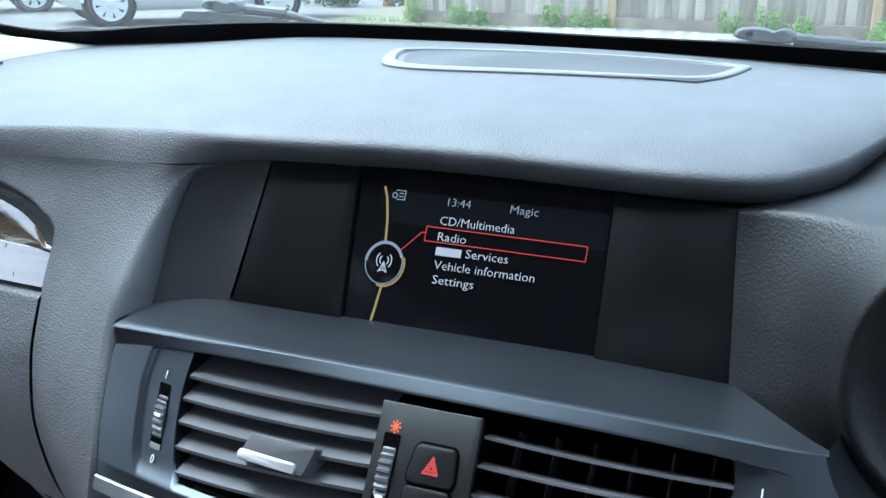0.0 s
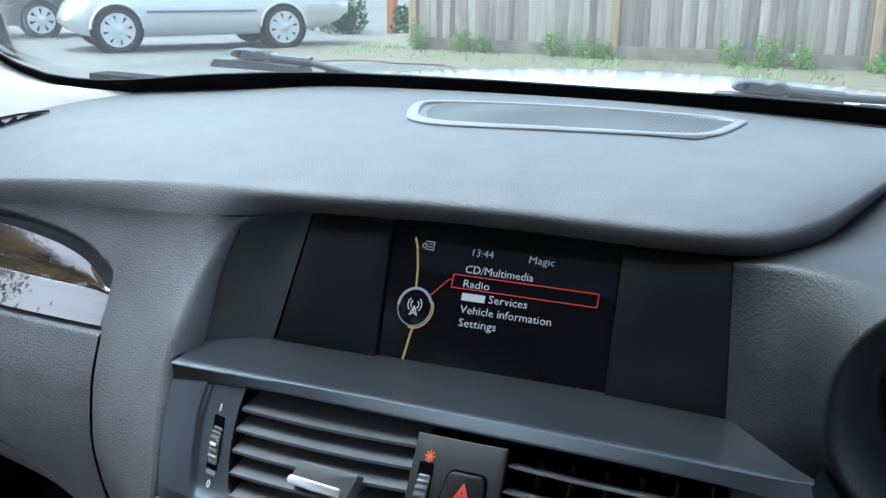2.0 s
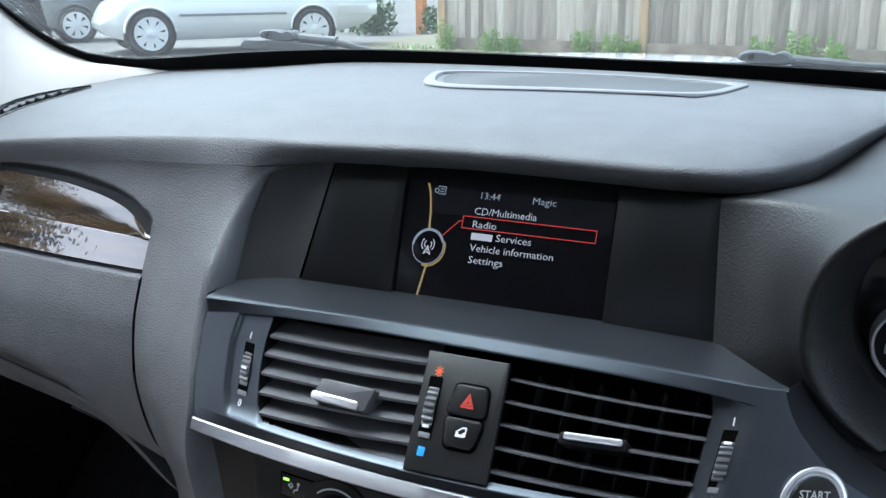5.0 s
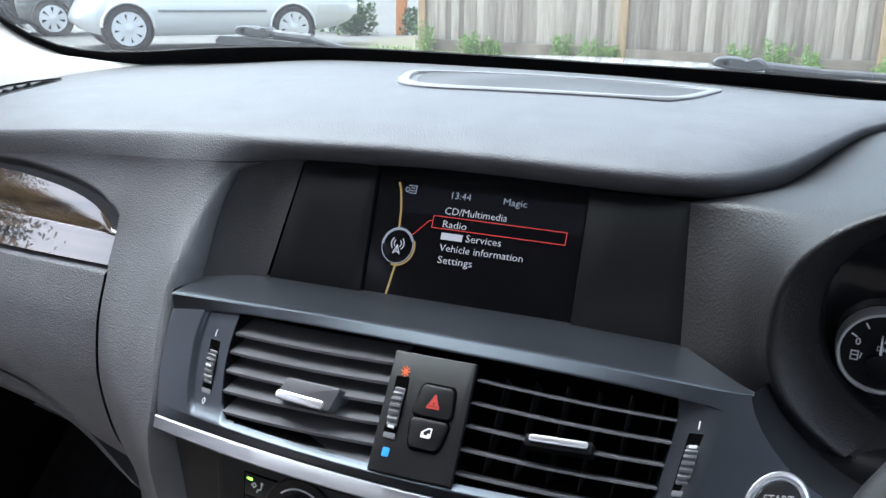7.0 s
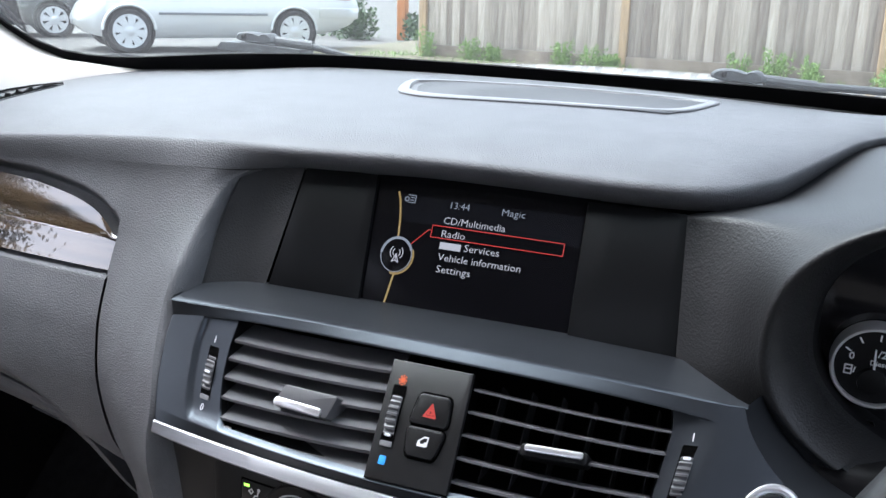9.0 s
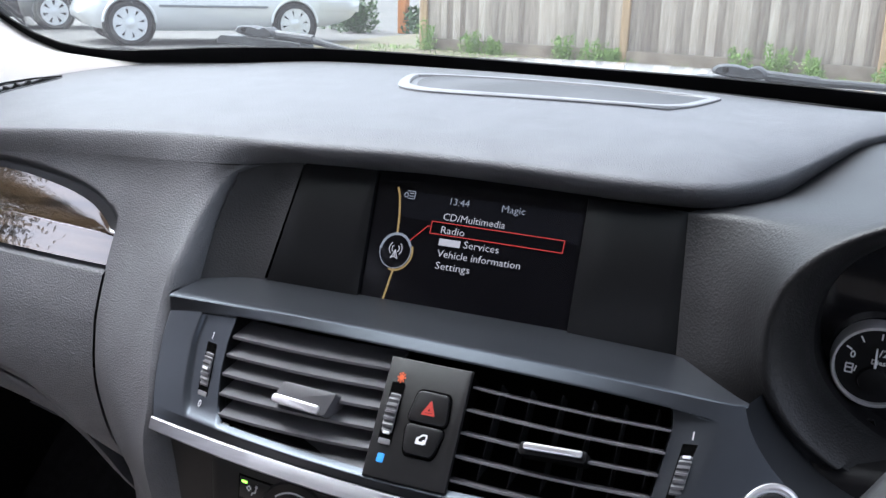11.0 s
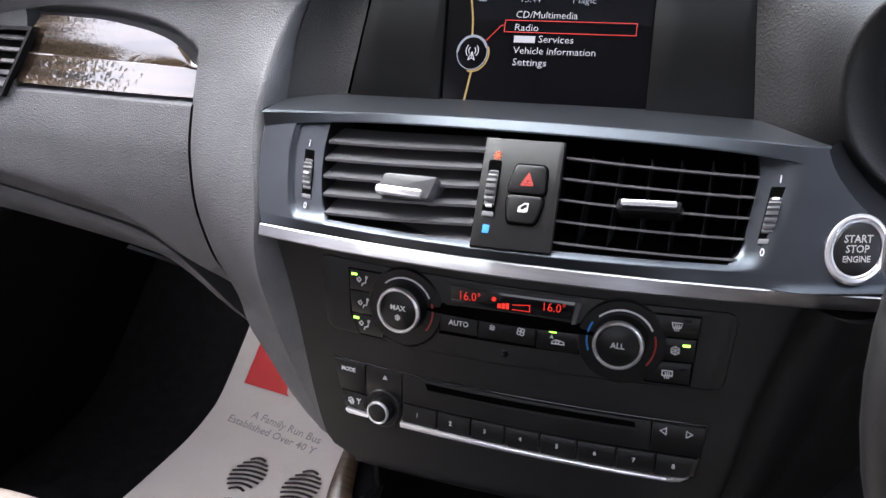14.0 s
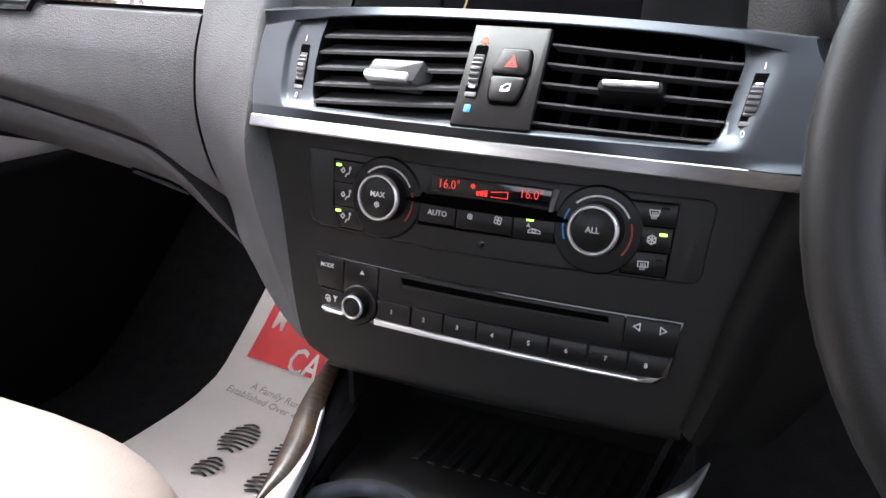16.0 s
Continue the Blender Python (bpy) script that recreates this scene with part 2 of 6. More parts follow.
def prism(pts, back, front, bevel=0.0006, bend=0.0):
    """An outline in x and z drawn out towards the cabin from depth back to depth front, with a rounded front edge."""
    n = len(pts)
    cx, cz = sum(p[0] for p in pts) / n, sum(p[1] for p in pts) / n

    def inset(d):
        out = []
        for i in range(n):
            (ax, az), (bx, bz), (px, pz) = pts[i - 1], pts[(i + 1) % n], pts[i]
            tx, tz = bx - ax, bz - az
            ln = math.hypot(tx, tz) or 1
            nx, nz = -tz / ln, tx / ln
            if (cx - px) * nx + (cz - pz) * nz < 0:
                nx, nz = -nx, -nz
            out.append((px + nx * d, pz + nz * d))
        return out
    rings = [[(x, -back, z) for x, z in pts]]
    if bevel:
        rings.append([(x, -(front - bevel), z) for x, z in pts])
        rings.append([(x, -(front - 0.3 * bevel), z) for x, z in inset(0.3 * bevel)])
        rings.append([(x, -front, z) for x, z in inset(bevel)])
    else:
        rings.append([(x, -front, z) for x, z in pts])
    bm = loft(rings)
    if bend:
        bmesh.ops.triangulate(bm, faces=[f for f in bm.faces if len(f.verts) > 4])
        lo, hi = min(p[0] for p in pts), max(p[0] for p in pts)
        for k in range(1, int((hi - lo) / bend) + 1):
            bmesh.ops.bisect_plane(bm, geom=bm.verts[:] + bm.edges[:] + bm.faces[:], plane_co=(lo + k * bend, 0, 0), plane_no=(1, 0, 0))
    return bm


def box(cx, cz, w, h, back, front, r=0.001, bevel=0.0006, bend=0.0):
    return prism([(x + cx, z + cz) for x, z in outline(w, h, r)], back, front, bevel, bend)


def disc(cx, cz, rings, n=48):
    """A turned part: rings of (radius, depth towards the cabin) about the axis through (cx, cz)."""
    return loft([[(cx + r * math.cos(2 * math.pi * i / n), -d, cz + r * math.sin(2 * math.pi * i / n)) for i in range(n)] for r, d in rings])


def stroke(lines, width, depth, high=0.0003):
    """Flat drawn lines: each one a list of (x, z), as a thin raised ribbon."""
    bm = bmesh.new()
    for pts in lines:
        for (ax, az), (bx, bz) in zip(pts, pts[1:]):
            dx, dz = bx - ax, bz - az
            ln = math.hypot(dx, dz) or 1e-9
            ux, uz = dx / ln * width / 2, dz / ln * width / 2
            c = [(ax - ux - uz, az - uz + ux), (bx + ux - uz, bz + uz + ux), (bx + ux + uz, bz + uz - ux), (ax - ux + uz, az - uz - ux)]
            lo = [bm.verts.new((x, -depth, z)) for x, z in c]
            hi = [bm.verts.new((x, -depth - high, z)) for x, z in c]
            bm.faces.new(hi)
            for i in range(4):
                bm.faces.new((lo[i], lo[(i + 1) % 4], hi[(i + 1) % 4], hi[i]))
    return bm


def arc(cx, cz, r, a0, a1, n=14):
    return [(cx + r * math.cos(radians(lerp(a0, a1, i / n))), cz + r * math.sin(radians(lerp(a0, a1, i / n)))) for i in range(n + 1)]


def words(text, x, z, size, depth, align="LEFT", width=1.0, bold=0.00006):
    """Raised lettering standing in x and z."""
    cu = bpy.data.curves.new("lettering", "FONT")
    cu.body, cu.size, cu.align_x, cu.align_y = text, size, align, "CENTER"
    cu.extrude, cu.resolution_u, cu.offset = 0.00012, 2, bold
    ob = bpy.data.objects.new("lettering", cu)
    scene.collection.objects.link(ob)
    dg = bpy.context.evaluated_depsgraph_get()
    me = bpy.data.meshes.new_from_object(ob.evaluated_get(dg))
    bm = bmesh.new()
    bm.from_mesh(me)
    bpy.data.objects.remove(ob)
    bpy.data.curves.remove(cu)
    bpy.data.meshes.remove(me)
    for v in bm.verts:
        v.co = Vector((x + v.co.x * width, -depth - v.co.z, z + v.co.y))
    return bm


def merge(*bms):
    bm = bms[0]
    for other in bms[1:]:
        me = bpy.data.meshes.new("tmp")
        other.to_mesh(me)
        other.free()
        bm.from_mesh(me)
        bpy.data.meshes.remove(me)
    return bm


def warp(bm, surf):
    """Lays a flat-built part on a curved face: surf gives y and the lean in radians."""
    for v in bm.verts:
        x, y, z = v.co
        y0, lean = surf(x, z)
        v.co = Vector((x, y0 + y * math.cos(lean), z - y * math.sin(lean)))
    return bm


def tube(path, radius, n=10, squash=1.0):
    """A round bar along a path of points."""
    pts = [Vector(p) for p in path]
    rings = []
    for i, p in enumerate(pts):
        t = (pts[min(i + 1, len(pts) - 1)] - pts[max(i - 1, 0)]).normalized()
        a = t.cross(Vector((0, 0, 1)) if abs(t.z) < 0.9 else Vector((1, 0, 0))).normalized()
        b = t.cross(a)
        r = radius(i / (len(pts) - 1)) if callable(radius) else radius
        rings.append([p + a * math.cos(2 * math.pi * k / n) * r + b * math.sin(2 * math.pi * k / n) * r * squash for k in range(n)])
    return loft(rings)


def block(x0, x1, y0, y1, z0, z1, r=0.0):
    bm = bmesh.new()
    bmesh.ops.create_cube(bm, size=1)
    for v in bm.verts:
        v.co = Vector((lerp(x0, x1, v.co.x + 0.5), lerp(y0, y1, v.co.y + 0.5), lerp(z0, z1, v.co.z + 0.5)))
    if r:
        bmesh.ops.bevel(bm, geom=bm.edges[:], offset=r, segments=3, affect="EDGES", profile=0.5)
    return bm

def round_off(pts, times=2):
    """Cuts the corners of a closed outline."""
    for _ in range(times):
        pts = [(lerp(a[0], b[0], q), lerp(a[1], b[1], q)) for a, b in zip(pts, pts[1:] + pts[:1]) for q in (0.25, 0.75)]
    return pts


def quad(x0, x1, z0, z1):
    return [(x0, z0), (x1, z0), (x1, z1), (x0, z1)]


# ---- faces that the fittings lie on ----
def lip_line(x):
    """Depth and height of the vent housing's crisp upper edge."""
    return 0.0518 + 0.0555 * x + 0.32 * x * x, 1.0238 - 0.006 * x - 0.2225 * x * x


def open_top(x):
    return 0.0454 + 0.046 * x + 0.44 * x * x, 1.0183 - 0.0075 * x - 0.179 * x * x - 5.07 * x ** 4


def open_low(x):
    return -0.0017 + 0.0365 * x + 0.7575 * x * x, 0.9555 - 0.0028 * x - 0.065 * x * x


def strip_top(x):
    return -0.0006 + 0.029 * x + 0.575 * x * x, 0.9492 - 0.006 * x - 0.085 * x * x


def strip_low(x):
    return -0.0071 + 0.044 * x + 0.736 * x * x, 0.9415 - 0.0143 * x - 0.126 * x * x


def vent_face(x, z):
    q = max(-0.19, min(0.17, x))
    (yt, zt), (yb, zb) = open_top(q), open_low(q)
    lean = (yt - yb) / (zt - zb)
    yx, zx = open_low(x)
    return yx + lean * (z - zx), math.atan(lean)


def low_face(x, z):
    return 0.0115 + 0.13 * (z - 0.9) + 0.03 * x + 0.45 * x * x, math.atan(0.13)


def screen_face(x, z):
    return 0.116 + 0.07 * (x + 0.084) + 0.45 * (z - 1.018), math.atan(0.45)


# ---- dashboard ----
dash = thing("dashboard", "dark grey leather-grained dashboard with rolled front edge", "dashboard", at=(0, 0.3, 0.9))
crest_y = smoothstep_curve([(-0.8, 0.1), (-0.414, 0.122), (-0.3, 0.13), (-0.2, 0.1355), (-0.13, 0.14), (-0.06, 0.149), (0.0, 0.153), (0.08, 0.157), (0.13, 0.168), (0.16, 0.206), (0.195, 0.29), (0.24, 0.385), (0.3, 0.47), (0.4, 0.485), (0.52, 0.44), (0.8, 0.2)])
crown = smoothstep_curve([(-0.8, 1.054), (-0.6, 1.096), (-0.4, 1.125), (-0.2, 1.141), (0, 1.147), (0.15, 1.147), (0.3, 1.147)])


def back_y(x):
    return 0.585 - 0.36 * x * x


fascia_y = smoothstep_curve([(0.82, 0.1), (0.86, 0.075), (0.89, 0.062), (0.93, 0.06), (0.97, 0.068), (1.01, 0.087), (1.04, 0.104), (1.065, 0.1137), (1.09, 0.1237), (1.12, 0.137)])


pad_back = smoothstep_curve([(-0.8, 1.09), (-0.57, 1.112), (-0.47, 1.1185), (-0.34, 1.1295), (-0.2, 1.1325), (0, 1.1345), (0.15, 1.1333), (0.3, 1.132), (0.6, 1.12)])


def lip_drop(x):
    """Share of the rolled edge's height that is left; it fades out over the instrument hood."""
    k = max(0, min(1, (x - 0.165) / 0.07))
    return lerp(1, 0.4, k * k * (3 - 2 * k))


def free(x):
    """0 where the roll joins the fascia, 1 where it overhangs the display."""
    k = max(0, min(1, (x + 0.215) / 0.06))
    return k * k * (3 - 2 * k)


def lip_end(x):
    """Lower edge of the rolled front, free over the display; beside it the roll runs on into the leaning fascia."""
    q = max(0, min(1, (x + 0.31) / 0.1))
    z = crown(x) - 0.0465 * lip_drop(x)
    joined = fascia_y(z) + 0.12 * max(0, -0.3 - x) ** 2
    return (x, lerp(lerp(joined, crest_y(x) - 0.0125, q * q * (3 - 2 * q)), crest_y(x) + 0.012 * lip_drop(x), free(x)), z)


def pad_point(x, v):
    """v 0..1: from the windscreen to the crest; 1..2: the roll down to the lip; 2..3: back under the lip."""
    yc = crest_y(x)
    zc = crown(x)
    if v <= 1:
        y = lerp(back_y(x), yc, v)
        return (x, y, zc + (pad_back(x) - zc) * (1 - v) ** 2.2 - 0.027 * lip_drop(x) * (0.3 * v + 0.7 * v ** 6))
    zl = zc - 0.027 * lip_drop(x)
    _, ye, ze = lip_end(x)
    yk, zk = yc - lerp(0.0055, 0.0125, free(x)) * lip_drop(x), zl - lerp(0.0018, 0.0065, free(x)) * lip_drop(x)
    t = min(v - 1, 1)
    y = (1 - t) ** 2 * yc + 2 * t * (1 - t) * yk + t * t * ye
    z = (1 - t) ** 2 * zl + 2 * t * (1 - t) * zk + t * t * ze
    if v > 2:
        y += 0.06 * (v - 2)
        z -= 0.004 * math.sin((v - 2) * math.pi)
    return (x, y, z)


# passenger side fascia
seam_x = smoothstep_curve([(0.78, -0.148), (0.79, -0.168), (0.804, -0.19), (0.82, -0.209), (0.845, -0.236), (0.9, -0.266), (0.95, -0.276), (1.01, -0.284), (1.08, -0.29)])
fascia_bottom = smoothstep_curve([(-0.8, 0.945), (-0.534, 0.922), (-0.435, 0.91), (-0.351, 0.896), (-0.324, 0.884), (-0.297, 0.864), (-0.274, 0.842), (-0.25, 0.81)])


inlay_top = smoothstep_curve([(-0.5, 1.0655), (-0.4, 1.064), (-0.347, 1.0585), (-0.318, 1.0515), (-0.298, 1.04), (-0.289, 1.028), (-0.28, 1.01)])


def inlay_dent(x, z):
    """The fascia dips in round the wood inlay, with a rounded edge above it."""
    slope = (inlay_top(x + 0.002) - inlay_top(x - 0.002)) / 0.004
    a = max(0, min(1, 1 - (z - inlay_top(x)) / math.hypot(1, slope) / 0.011)) * max(0, min(1, (z - 1.0065) / 0.004))
    return 0.014 * a * a * (3 - 2 * a) * (1 if x > -0.47 else 0)


def fascia_point(s, v):
    x0 = lerp(-0.78, -0.262, s)
    _, yt, zt = lip_end(lerp(-0.78, -0.29, s))
    zb = fascia_bottom(x0)
    z = lerp(zt, zb, min(v, 1))
    x = lerp(-0.78, seam_x(z) - (0.0012 if z < 1.01 else 0.0), s)
    y = fascia_y(z) + 0.12 * max(0, -0.3 - x) ** 2
    y = lerp(y, yt, max(0, 1 - (zt - z) / 0.048) ** 2) + inlay_dent(x, z)
    y += 0.024 * max(0, min(1, (zb + 0.028 - z) / 0.028)) ** 1.4
    if v > 1:
        y += 0.05 * (v - 1)
        z -= 0.006 * math.sin((v - 1) * math.pi / 2)
    return (x, y, z)


part("passenger_fascia", grid(fascia_point, span(0, 0.55, 24)[:-1] + span(0.55, 1, 170), span(0, 0.45, 72)[:-1] + span(0.45, 0.6, 12)[:-1] + span(0.6, 1, 18) + [1.1, 1.3, 1.7, 2.2]), SOFT, dash)

# column between glove box and centre console
edge_x = smoothstep_curve([(0.76, -0.13), (0.79, -0.1465), (0.82, -0.16), (0.85, -0.1718), (0.88, -0.181), (0.91, -0.187), (0.93, -0.1895), (0.945, -0.1905), (0.98, -0.2005), (1.014, -0.2095), (1.05, -0.2128), (1.07, -0.2095), (1.082, -0.205), (1.09, -0.1975), (1.0945, -0.189)])
edge_y = smoothstep_curve([(0.76, 0.008), (0.79, 0.0125), (0.82, 0.0135), (0.85, 0.013), (0.88, 0.011), (0.91, 0.0095), (0.93, 0.012), (0.945, 0.017), (0.98, 0.036), (1.014, 0.06), (1.04, 0.0785), (1.06, 0.09), (1.08, 0.099), (1.1, 0.106)])
left_x = smoothstep_curve([(0.776, -0.088), (0.779, -0.112), (0.7825, -0.124), (0.787, -0.1315), (0.793, -0.1365), (0.82, -0.1458), (0.85, -0.1535), (0.88, -0.1612), (0.91, -0.1703), (0.94, -0.1815)])


column_y = smoothstep_curve([(0.76, 0.014), (0.785, 0.022), (0.804, 0.034), (0.835, 0.05), (0.865, 0.0635), (0.89, 0.0622), (0.93, 0.06), (0.97, 0.068), (1.01, 0.087), (1.04, 0.104), (1.065, 0.1137), (1.09, 0.1237), (1.12, 0.137)])


def column_point(s, v):
    q = min(1, max(0, s))
    _, yt, zt = lip_end(lerp(-0.29, -0.1975, q))
    z = lerp(zt, 0.784, v)
    xs, xe = seam_x(z) + (0.0012 if z < 1.01 else 0.0), edge_x(z)
    ys, ye = column_y(z), edge_y(z)
    low = max(0, min(1, (1.04 - z) / 0.08))
    bulge = 0.006 * math.sin(math.pi * q ** lerp(1.3, 0.8, low)) * min(1, (z - 0.76) / 0.06) * low
    y = lerp(lerp(ys, ye, q ** lerp(1.7, 1.3, low)) - bulge * (0.6 + 0.4 * v), yt, max(0, 1 - (zt - z) / lerp(0.048, 0.07, q)) ** lerp(2, 1.6, q))
    if s < 0:
        return (xs + 0.1 * s, y - 0.6 * s - 0.0015, z)
    if s > 1:
        # rounded edge that turns into the display's recess
        a = (s - 1) * math.pi
        up = max(0, min(1, (z - 0.93) / 0.02))
        k = min(1, 2 * (s - 1))
        # lower down the ridge falls back to the console's face
        xc = left_x(max(0.787, z)) + 0.002
        yc = low_face(xc, z)[0] + 0.004
        fall = (lerp(xe, xc, k), lerp(y, yc, k ** 1.4))
        return (lerp(fall[0], xe + 0.0105 * math.sin(a), up), lerp(fall[1], y + 0.027 * (1 - math.cos(a)), up), z)
    return (lerp(xs, xe, s), y, z)


part("console_cheek", grid(column_point, [-0.06, -0.03, -0.005] + span(0, 1, 24) + [1.06, 1.13, 1.2, 1.28, 1.36, 1.44, 1.5], span(0, 0.2, 26)[:-1] + span(0.2, 1, 34)), SOFT, dash)
part("dash_core", block(-0.76, -0.2, 0.17, 0.2, 0.86, 1.07), BLACK, dash)


vs = span(0, 1, 14) + [1 + i / 10 for i in range(1, 11)] + [2.1, 2.25, 2.5, 3]
part("top_pad", grid(pad_point, span(-0.8, 0.62, 90), vs, 0.0), SOFT, dash)

# screen recess: walls beside the display
def left_wall(s, v):
    z = lerp(1.012, 1.104, v)
    a = (edge_x(min(z, 1.082)) + 0.0105, edge_y(z) + 0.0262)
    px = lerp(-0.1605, -0.1495, (z - 1.008) / 0.092) - 0.0008
    b = (px, screen_face(px, z)[0] - 0.0004)
    bow = 0.006 * math.sin(math.pi * s)
    return (lerp(a[0], b[0], s) + bow * 0.5, lerp(a[1], b[1], s) + bow, z)


part("recess_wall", grid(left_wall, span(0, 1, 10), span(0, 1, 10)), SHADEPLASTIC, dash)


HOOD = (0.372, 1.05, 0.194, 0.098)


part("recess_backing", block(-0.2, 0.22, 0.2, 0.21, 0.98, 1.102), BLACK, dash)

# windscreen edge of the dashboard, closing strip
part("defroster_strip", grid(lambda s, v: (s, back_y(s) + 0.012 - 0.012 * v, crown(s) - 0.012 - 0.02 * (1 - v)), span(-0.7, 0.8, 40), span(0, 1, 4), 0.003), BLACK, dash)

# ---- instrument hood ----
hood = thing("instrument_cluster", "grained instrument hood tinted dark as shade, with chrome-ringed fuel gauge", "instrument cluster", at=(0.37, 0.15, 1.0))


def hood_ring(k, y, n=64):
    out = []
    for i in range(n):
        a = 2 * math.pi * i / n
        c, s = math.cos(a), math.sin(a)
        e = 2 / 2.3
        out.append((HOOD[0] + k * HOOD[2] * math.copysign(abs(c) ** e, c), y(s) if callable(y) else y, HOOD[1] + k * HOOD[3] * math.copysign(abs(s) ** e, s)))
    return out


part("hood_shell", loft([hood_ring(0.95, 0.4), hood_ring(0.97, 0.25), hood_ring(0.985, 0.14), hood_ring(0.985, 0.108), hood_ring(0.97, 0.1035), hood_ring(0.95, 0.107), hood_ring(0.9, 0.12), hood_ring(0.87, 0.13), hood_ring(0.85, 0.142)], caps=False), HOODSHADE, hood, "", 60)
RIM_ROLL = [(1.0, 0.1018), (0.994, 0.1004), (0.986, 0.0996), (0.976, 0.0997), (0.964, 0.101), (0.948, 0.1038), (0.928, 0.1082), (0.906, 0.114), (0.884, 0.1212), (0.866, 0.1305), (0.856, 0.141)]


def hood_side(s, v):
    """One surface from the display's edge and the pad's rolled edge over to the hood's rim (v 1) and round it inwards (v 2)."""
    if s < 0.5:
        k = s / 0.5
        z = lerp(0.98, 1.1, k)
        a = Vector((lerp(0.1345, 0.1215, k), screen_face(0.13, z)[0] - 0.002, z))
    else:
        k = (s - 0.5) / 0.5
        x = lerp(0.1215, 0.52, k ** 1.5)
        near = min(1, 8 * k)
        a = Vector((x, lerp(screen_face(0.13, 1.1)[0] - 0.002, crest_y(x) + 0.012 * lip_drop(x) + 0.002, near), lerp(1.1, crown(x) - 0.0462 * lip_drop(x), near)))
    t = radians(lerp(225, 78, s ** 0.9))
    e = 2 / 2.3
    c, n = math.cos(t), math.sin(t)
    q = max(0, v - 1) * (len(RIM_ROLL) - 1)
    i = min(int(q), len(RIM_ROLL) - 2)
    r, y = lerp(RIM_ROLL[i][0], RIM_ROLL[i + 1][0], q - i), lerp(RIM_ROLL[i][1], RIM_ROLL[i + 1][1], q - i)
    b = Vector((HOOD[0] + r * HOOD[2] * math.copysign(abs(c) ** e, c), y, HOOD[1] + r * HOOD[3] * math.copysign(abs(n) ** e, n)))
    if v >= 1:
        return b
    w = max(0, min(1, (s - 0.55) / 0.35))
    w = w * w * (3 - 2 * w)
    return Vector((lerp(a.x, b.x, v), lerp(a.y, b.y, v ** lerp(2.2, 1.0, w)), lerp(a.z, b.z, v)))


part("hood_side", grid(hood_side, span(0, 1, 90), span(0, 1, 24) + [1 + i / 20 for i in range(1, 21)]), HOODSHADE, hood, "", 80)
part("hood_lining", loft([hood_ring(0.856, 0.1385), hood_ring(0.84, 0.15), hood_ring(0.83, 0.17)], caps=False), BLACK, hood)
part("dial_plate", loft([hood_ring(0.84, 0.175), hood_ring(0.84, 0.165)]), GLOSSBLACK, hood)

# ---- windscreen, pillars and roof ----
glass_foot = smoothstep_curve([(0, 1.139), (0.38, 1.137), (0.46, 1.1362), (0.635, 1.131), (0.765, 1.1242), (0.8, 1.1235), (0.85, 1.127), (0.895, 1.139), (0.943, 1.165), (0.975, 1.19), (1.0, 1.215)])


def screen_edge(s):
    return Vector((0.74 * s, 0.612 - 0.25 * s * s, glass_foot(abs(s))))


def screen_top(s):
    return Vector((0.6 * s, -0.12 - 0.1 * s * s, 1.6 - 0.02 * s * s))


def windscreen_point(s, v):
    p = screen_edge(s).lerp(screen_top(s), v)
    return p + Vector((0, 0.05, 0.06)) * math.sin(math.pi * v)


car = thing("own_car_body", "white car body with raked windscreen and cream lining", "car", at=(0, 0, 0.3))
pane = part("windscreen", grid(windscreen_point, span(-1, 1, 25), span(0, 1, 13), 0.004), GLASS, car)
pane.visible_shadow = False


border_top = smoothstep_curve([(-1, 0.008), (-0.8, 0.01), (-0.65, 0.015), (-0.5, 0.018), (-0.07, 0.017), (0.15, 0.023), (0.4, 0.027), (1, 0.025)])


def border(s, v):
    """Black printed edge at the foot of the windscreen, narrower towards the pillars."""
    wide = lerp(0.038 + 0.016 * max(0, min(1, 2 * s + 0.3)), 0.012, min(1, max(0, (abs(s) - 0.6) / 0.28)))
    return windscreen_point(s, lerp(-wide, border_top(s), v)) + Vector((0, -0.004, -0.003))


part("windscreen_border", grid(border, span(-1, 1, 60), span(0, 1, 6), 0.002), BLACK, car)


def pillar_foot(s, v):
    """Cream trim between the windscreen's corner and the end of the dashboard."""
    a = border(-s, 0.2)
    k = (s - 0.74) / 0.26
    x = smoothstep_curve([(0, -0.55), (0.3, -0.59), (0.55, -0.61), (0.8, -0.605), (1, -0.55)])(k)
    y = lerp(0.46, 0.2, k ** 1.3)
    b = Vector((x, y, pad_point(x, max(0, min(1, (back_y(x) - y) / (back_y(x) - crest_y(x)))))[2] - 0.002))
    p = a.lerp(b, v)
    return p + Vector((-0.01, -0.012, 0.012)) * math.sin(math.pi * v) * min(1, 3 * k)


part("pillar_trim", grid(pillar_foot, span(0.74, 1.0, 24), span(0, 1, 10), 0.004), PILLAR, car, "cream pillar trim")
for side in (-1, 1):
    part("windscreen_border", grid(lambda s, v: windscreen_point(side * lerp(1.02, 0.985, s), v) + Vector((0, -0.004, -0.003)), span(0, 1, 3), span(-0.02, 1, 30), 0.002), BLACK, car)
    part("pillar_trim", grid(lambda s, v: windscreen_point(side * 1.0, v) + Vector((side * (lerp(0.0, 0.06, s) + 0.012 * math.sin(math.pi * s)), -0.02 * s - 0.004, -0.003 - 0.012 * math.sin(math.pi * s) - lerp(0.2, 0.02, min(1, 2.5 * v + 0.02)) * s)), span(0, 1, 9), span(-0.02, 1, 30), 0.004), PILLAR, car)
